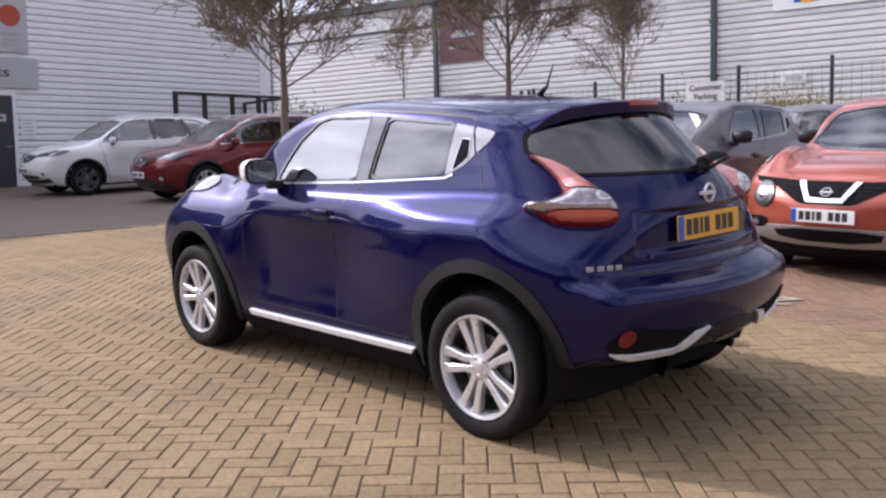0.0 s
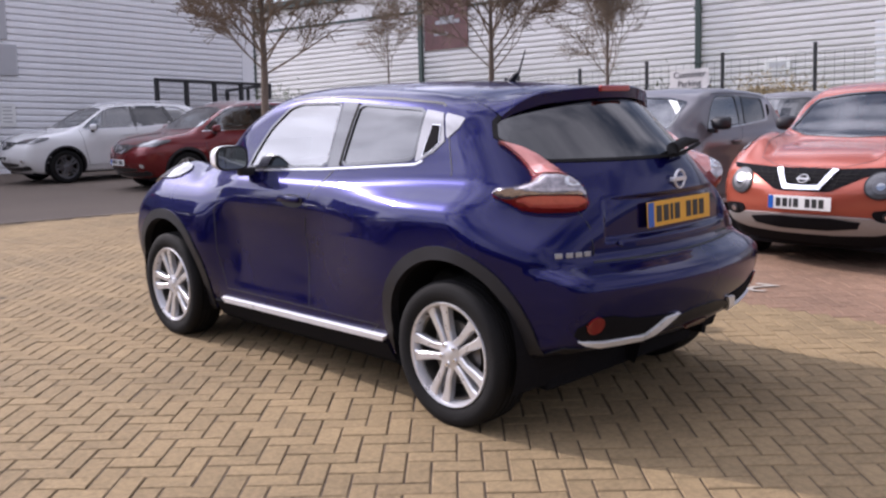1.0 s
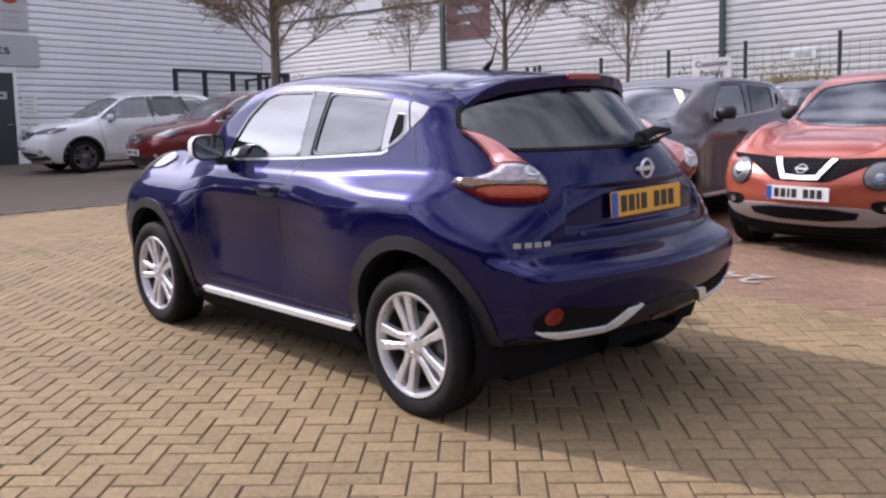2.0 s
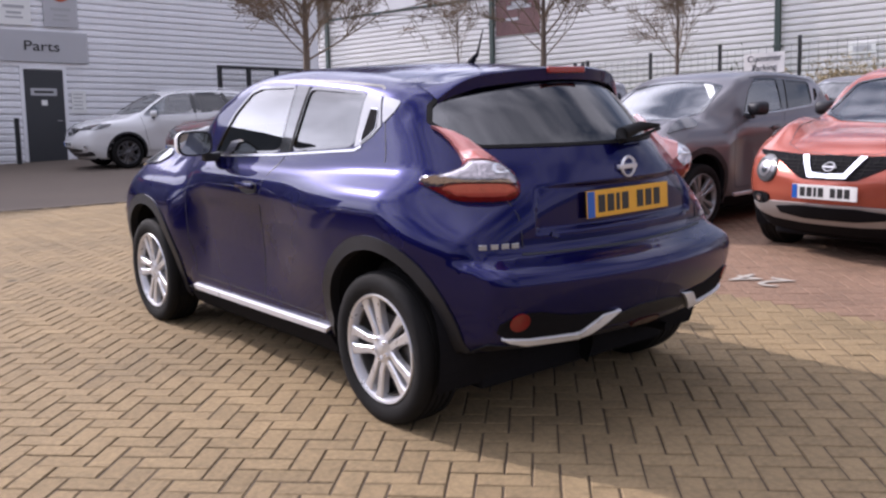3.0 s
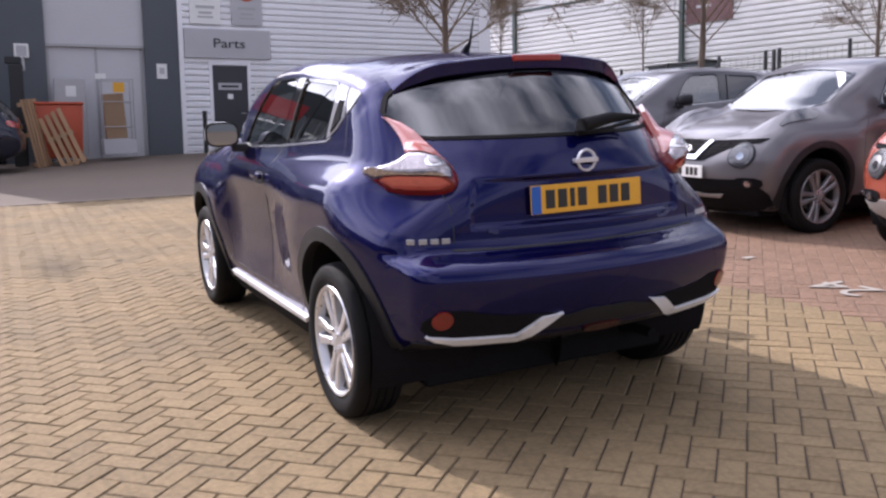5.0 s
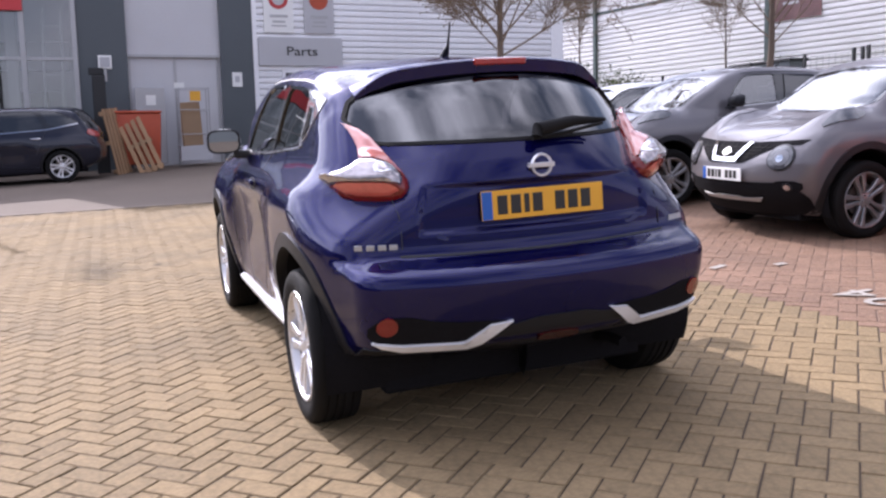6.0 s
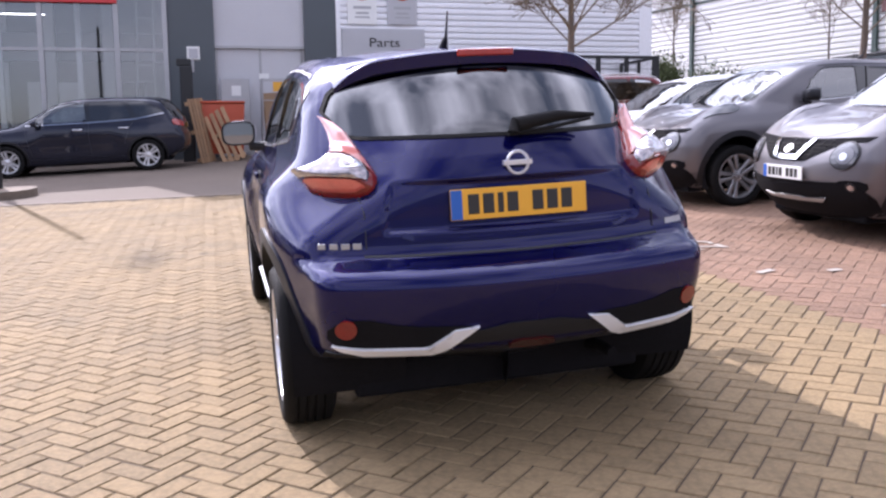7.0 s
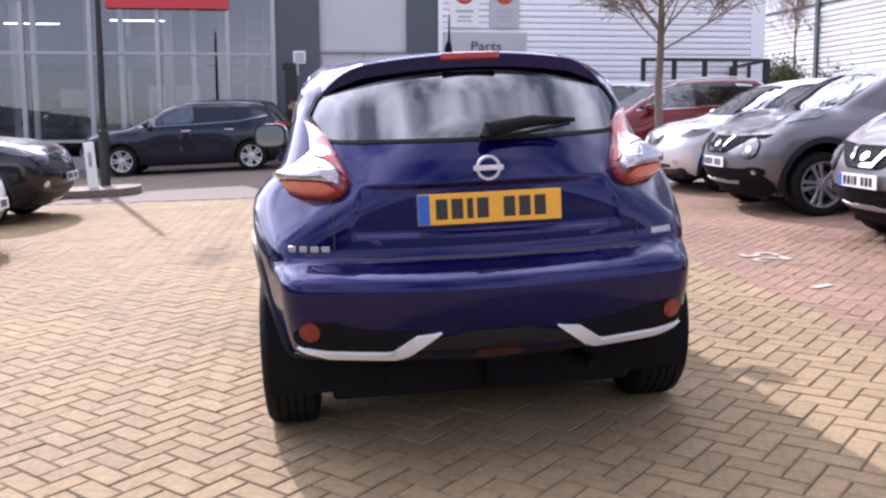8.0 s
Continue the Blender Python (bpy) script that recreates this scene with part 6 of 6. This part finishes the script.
tagged(part("kerb", isl, KERB, m=SLOPE.copy()), "low brick and concrete kerbed island", "kerb", kind="structure")
lp = thing("lamp_post", plumb(-4.62, 12.75), "dark steel lamp post on the kerbed island", "lamp post")
part("shaft", tube([(0, 0, 0), (0, 0, 1.1), (0, 0, 1.12), (0, 0, 4.75)], [0.085, 0.085, 0.062, 0.045], 14), IRON, lp, smooth=True)
part("cap", tube([(0, 0, 4.75), (0, 0, 4.81)], [0.05, 0.03], 12), IRON, lp)
ms = thing("marker_board", plumb(-4.72, 12.35), "white upright marker board on the island", "sign")
part("board", box((-0.085, -0.02, 0.12), (0.085, 0.02, 0.92), 0.006, pose(0, 0, 0, 0, -4, 0)), PAPER, ms)
part("print_bar", box((-0.03, -0.024, 0.5), (0.03, -0.019, 0.75), 0, pose(0, 0, 0, 0, -4, 0)), STEEL, ms)

# ---------------------------------------------------------------- parked cars
crossover(on_ground(0, 0), BLUE, "glossy deep blue crossover car on the block paving", fine=True, cap=SATIN)
master = crossover(on_ground(6.93, 2.93, 90), GREY, "metallic grey crossover car with a paper sheet in its windscreen", ALLOY_SHADED, sticker=True)
copy_thing(master, on_ground(6.95, 5.75, 90))
crossover(on_ground(6.95, 0.42, 90), ORANGE, "metallic orange-red crossover car on a red-paved bay", skid=True)
family_car(on_ground(7.15, 8.35, 90), 4.05, 1.73, 1.46, 2.53, 0.72, SILVER, "pale silver hatchback car parked in a bay", ALLOY)
family_car(on_ground(7.3, 13.2, 90), 4.38, 1.806, 1.59, 2.646, 0.80, RED, "dark red family SUV parked near a bare tree", ALLOY, rails=True)
family_car(on_ground(6.65, 17.0, 90), 4.64, 1.82, 1.65, 2.705, 0.98, WHITE, "white family SUV parked beside the clad wall", ALLOY_DARK, rails=True)
family_car(on_ground(-2.44, 18.1, 90), 4.85, 1.84, 1.64, 2.88, 0.93, NAVY, "dark navy SUV parked before the showroom glass", ALLOY)
family_car(on_ground(-7.70, 9.0, -90), 4.38, 1.806, 1.71, 2.646, 0.80, BLACK, "black SUV parked nose out near the kerbed island", ALLOY)
family_car(on_ground(-7.45, 5.5, -90), 4.38, 1.806, 1.55, 2.646, 0.80, WHITE, "white car parked nose out beside the black SUV", ALLOY)
family_car(plumb(-7.4, 24.6, 90) @ pose(0, 0, 0.04), 4.38, 1.806, 1.59, 2.646, 0.80, BLACK, "dark car on display behind the showroom glass", ALLOY)
family_car(on_ground(12.75, 4.75, -90), 4.05, 1.76, 1.53, 2.55, 0.72, GREY, "dark grey hatchback car parked tail out behind the row", ALLOY)

# ---------------------------------------------------------------- bare trees
def bare_tree(m, height, fork, trunk, spread, seed, label, limbs=9, depth=4, stake=False):
    """A bare street tree: tapered trunk, rising limbs, forking boughs and a haze of fine twigs with buds."""
    rnd = random.Random(seed)
    tree = thing("tree", m, label, "tree", "bare trees")
    bend = [Vector((rnd.uniform(-0.03, 0.03), rnd.uniform(-0.03, 0.03), 0)) for _ in range(5)]
    pts = [Vector((0, 0, -0.2)) if i == 0 else bend[i] + Vector((0, 0, fork * i / 4)) for i in range(5)]
    tb = tube(pts + [Vector((bend[4].x, bend[4].y, height * 0.80))], [trunk * 1.25, trunk, trunk * 0.92, trunk * 0.86, trunk * 0.8, 0.010], 10)
    crown = bmesh.new()

    def grow(p, d, length, r, level, bm):
        n = 3 if level < 3 else 2
        line, q = [p], p.copy()
        e = d.copy()
        for _ in range(n):
            e = (e + Vector((rnd.gauss(0, 0.13), rnd.gauss(0, 0.13), 0.06 + rnd.gauss(0, 0.08)))).normalized()
            q = q + e * length / n
            line.append(q.copy())
        tube_into(bm, line, [max(r * (1 - 0.55 * i / n), 0.0045) for i in range(n + 1)], 5 if level < 2 else 3, False)
        if level >= depth:
            for _ in range(3):
                b = line[rnd.randrange(1, len(line))]
                k = Vector((rnd.gauss(0, 1), rnd.gauss(0, 1), rnd.gauss(0.4, 1))).normalized() * 0.036
                s = k.cross(Vector((0.3, 0.5, 0.8))).normalized() * 0.007
                bm.faces.new([bm.verts.new(b - s), bm.verts.new(b + s), bm.verts.new(b + k)])
            return
        for _ in range((5, 5, 5, 4, 4)[level]):
            t = rnd.uniform(0.18, 1.0)
            i = min(int(t * n), n - 1)
            b = line[i].lerp(line[i + 1], t * n - i)
            side = Vector((rnd.gauss(0, 1), rnd.gauss(0, 1), rnd.gauss(0.05, 0.6))).normalized()
            grow(b, (e * 0.85 + side * 0.68).normalized(), length * rnd.uniform(0.46, 0.72), max(r * 0.55, 0.0055), level + 1, bm)

    for k in range(limbs):
        a = math.tau * k * 0.382 + rnd.uniform(-0.3, 0.3)
        z = fork + (height * 0.42) * (k / limbs) * rnd.uniform(0.7, 1.1)
        up = rnd.uniform(0.62, 1.05) + 0.7 * k / limbs
        grow(Vector((bend[4].x, bend[4].y, z)), Vector((math.cos(a) * spread, math.sin(a) * spread, up)).normalized(), height * rnd.uniform(0.22, 0.31) * (1.1 - 0.3 * k / limbs), trunk * rnd.uniform(0.20, 0.30), 1, crown)
    part("trunk", tb, BARK, tree, "grey-brown bark", smooth=True)
    part("crown", crown, TWIG, tree, "bare budding twigs")
    if stake:
        part("stake", tube([(0.12, 0.05, -0.2), (0.12, 0.05, 1.3)], 0.03, 8), WOOD, tree)
    return tree


bare_tree(plumb(4.15, 8.95), 5.2, 1.95, 0.066, 1.15, 11, "bare budding street tree between the parked cars", 30, 5)
bare_tree(plumb(9.3, 9.0), 5.4, 2.0, 0.070, 0.85, 12, "bare upright street tree beyond the parked cars", 21, 5)
bare_tree(plumb(20.4, 14.2), 6.6, 2.0, 0.075, 0.45, 13, "bare slender tree by the fence", 11, 5)
bare_tree(plumb(22.4, 27.0), 6.0, 2.6, 0.050, 0.36, 14, "thin bare sapling near the warehouse", 9, 4)
bare_tree(plumb(19.1, 33.2), 6.0, 3.0, 0.055, 0.40, 15, "thin bare sapling near the warehouse corner", 16, 4)

# painted bay numbers
for text, x, y in (("24", 2.78, 0.42), ("25", 2.80, 2.86)):
    nb = letters(text, 0.42, 0.0015, pose(0, 0, 0, 0, 0, 90))
    tagged(part("bay_number", nb, LINE, m=on_ground(x, y) @ pose(0, 0, 0.0185)), "worn white painted bay number %s" % text, "marking", kind="structure")
for x, y, l, rz in ((2.62, 1.72, 0.16, 20), (3.05, 1.55, 0.10, 0)):
    tagged(part("bay_mark", box((-l / 2, -0.03, 0), (l / 2, 0.03, 0.0012)), LINE, m=on_ground(x, y, rz) @ pose(0, 0, 0.0185)), "worn white paint mark on the paving", "marking", kind="structure")

# ---------------------------------------------------------------- block paving in a 45 degree herringbone
BRICK_A, BRICK_B, UNIT = -0.676, -1.125, 0.1025
E1, E2 = np.array((math.sqrt(0.5), -math.sqrt(0.5))), np.array((math.sqrt(0.5), math.sqrt(0.5)))


def brick_mesh(lx, ly):
    """One block: worn chamfer round its top, open below."""
    c, h, g = 0.0045, 0.0095, 0.0036
    x, y = lx / 2 - g, ly / 2 - g
    v = [(sx * (x - k), sy * (y - k), z) for k, z in ((c, h), (0, h - c * 0.8), (0, -0.02)) for sx, sy in ((-1, -1), (1, -1), (1, 1), (-1, 1))]
    f = [(0, 1, 2, 3)] + [(a + i, a + (i + 1) % 4, a - 4 + (i + 1) % 4, a - 4 + i) for a in (4, 8) for i in range(4)]
    return v, f


blocks = []
for i in range(-190, 190):
    for j in range(-190, 190):
        c = (i + j) % 4
        if c == 0:
            ca, cb, turn = i + 1.0, j + 0.5, 0
        elif c == 2:
            ca, cb, turn = i + 0.5, j + 1.0, 1
        else:
            continue
        x, y = E1 * (BRICK_A + ca * UNIT) + E2 * (BRICK_B + cb * UNIT)
        if -10.8 < x < 11.8 and -8.9 < y < edge_of_lane(x) - 0.12:
            blocks.append((float(x), float(y), turn))
rnd = random.Random(5)
bv, bf = brick_mesh(2 * UNIT, UNIT)
near_mesh = bpy.data.meshes.new("brick")
near_mesh.from_pydata(bv, [], bf)
near_mesh.materials.append(BUFF)
piles = {"buff": ([], []), "red": ([], [])}
singles = 0
for x, y, turn in blocks:
    ang = -45 + 90 * turn + rnd.gauss(0, 0.35)
    dz, tx, ty = rnd.gauss(0, 0.0010), rnd.gauss(0, 0.25), rnd.gauss(0, 0.25)
    m = pose(x + rnd.gauss(0, 0.0006), y + rnd.gauss(0, 0.0006), dz, tx, ty, ang)
    if -1.9 < x < 1.2 and -2.15 < y < -0.45 and singles < 300:
        ob = new("brick", near_mesh)
        ob.parent = pavement
        ob.matrix_basis = m
        singles += 1
        continue
    vs, fs = piles["red" if x > RED_FROM + 0.04 * math.sin(9 * y) else "buff"]
    k = len(vs)
    vs += [tuple(m @ Vector(v)) for v in bv]
    fs += [tuple(k + q for q in f) for f in bf]
for key, mat, label in (("buff", BUFF, "buff concrete paving blocks laid in herringbone"), ("red", RED_BLOCK, "red-brown paving blocks of the parking bays")):
    me = bpy.data.meshes.new("paving_blocks")
    me.from_pydata(piles[key][0], [], piles[key][1])
    me.materials.append(mat)
    ob = new("paving_blocks", me)
    ob.parent = pavement
    tagged(ob, label, kind="stuff")
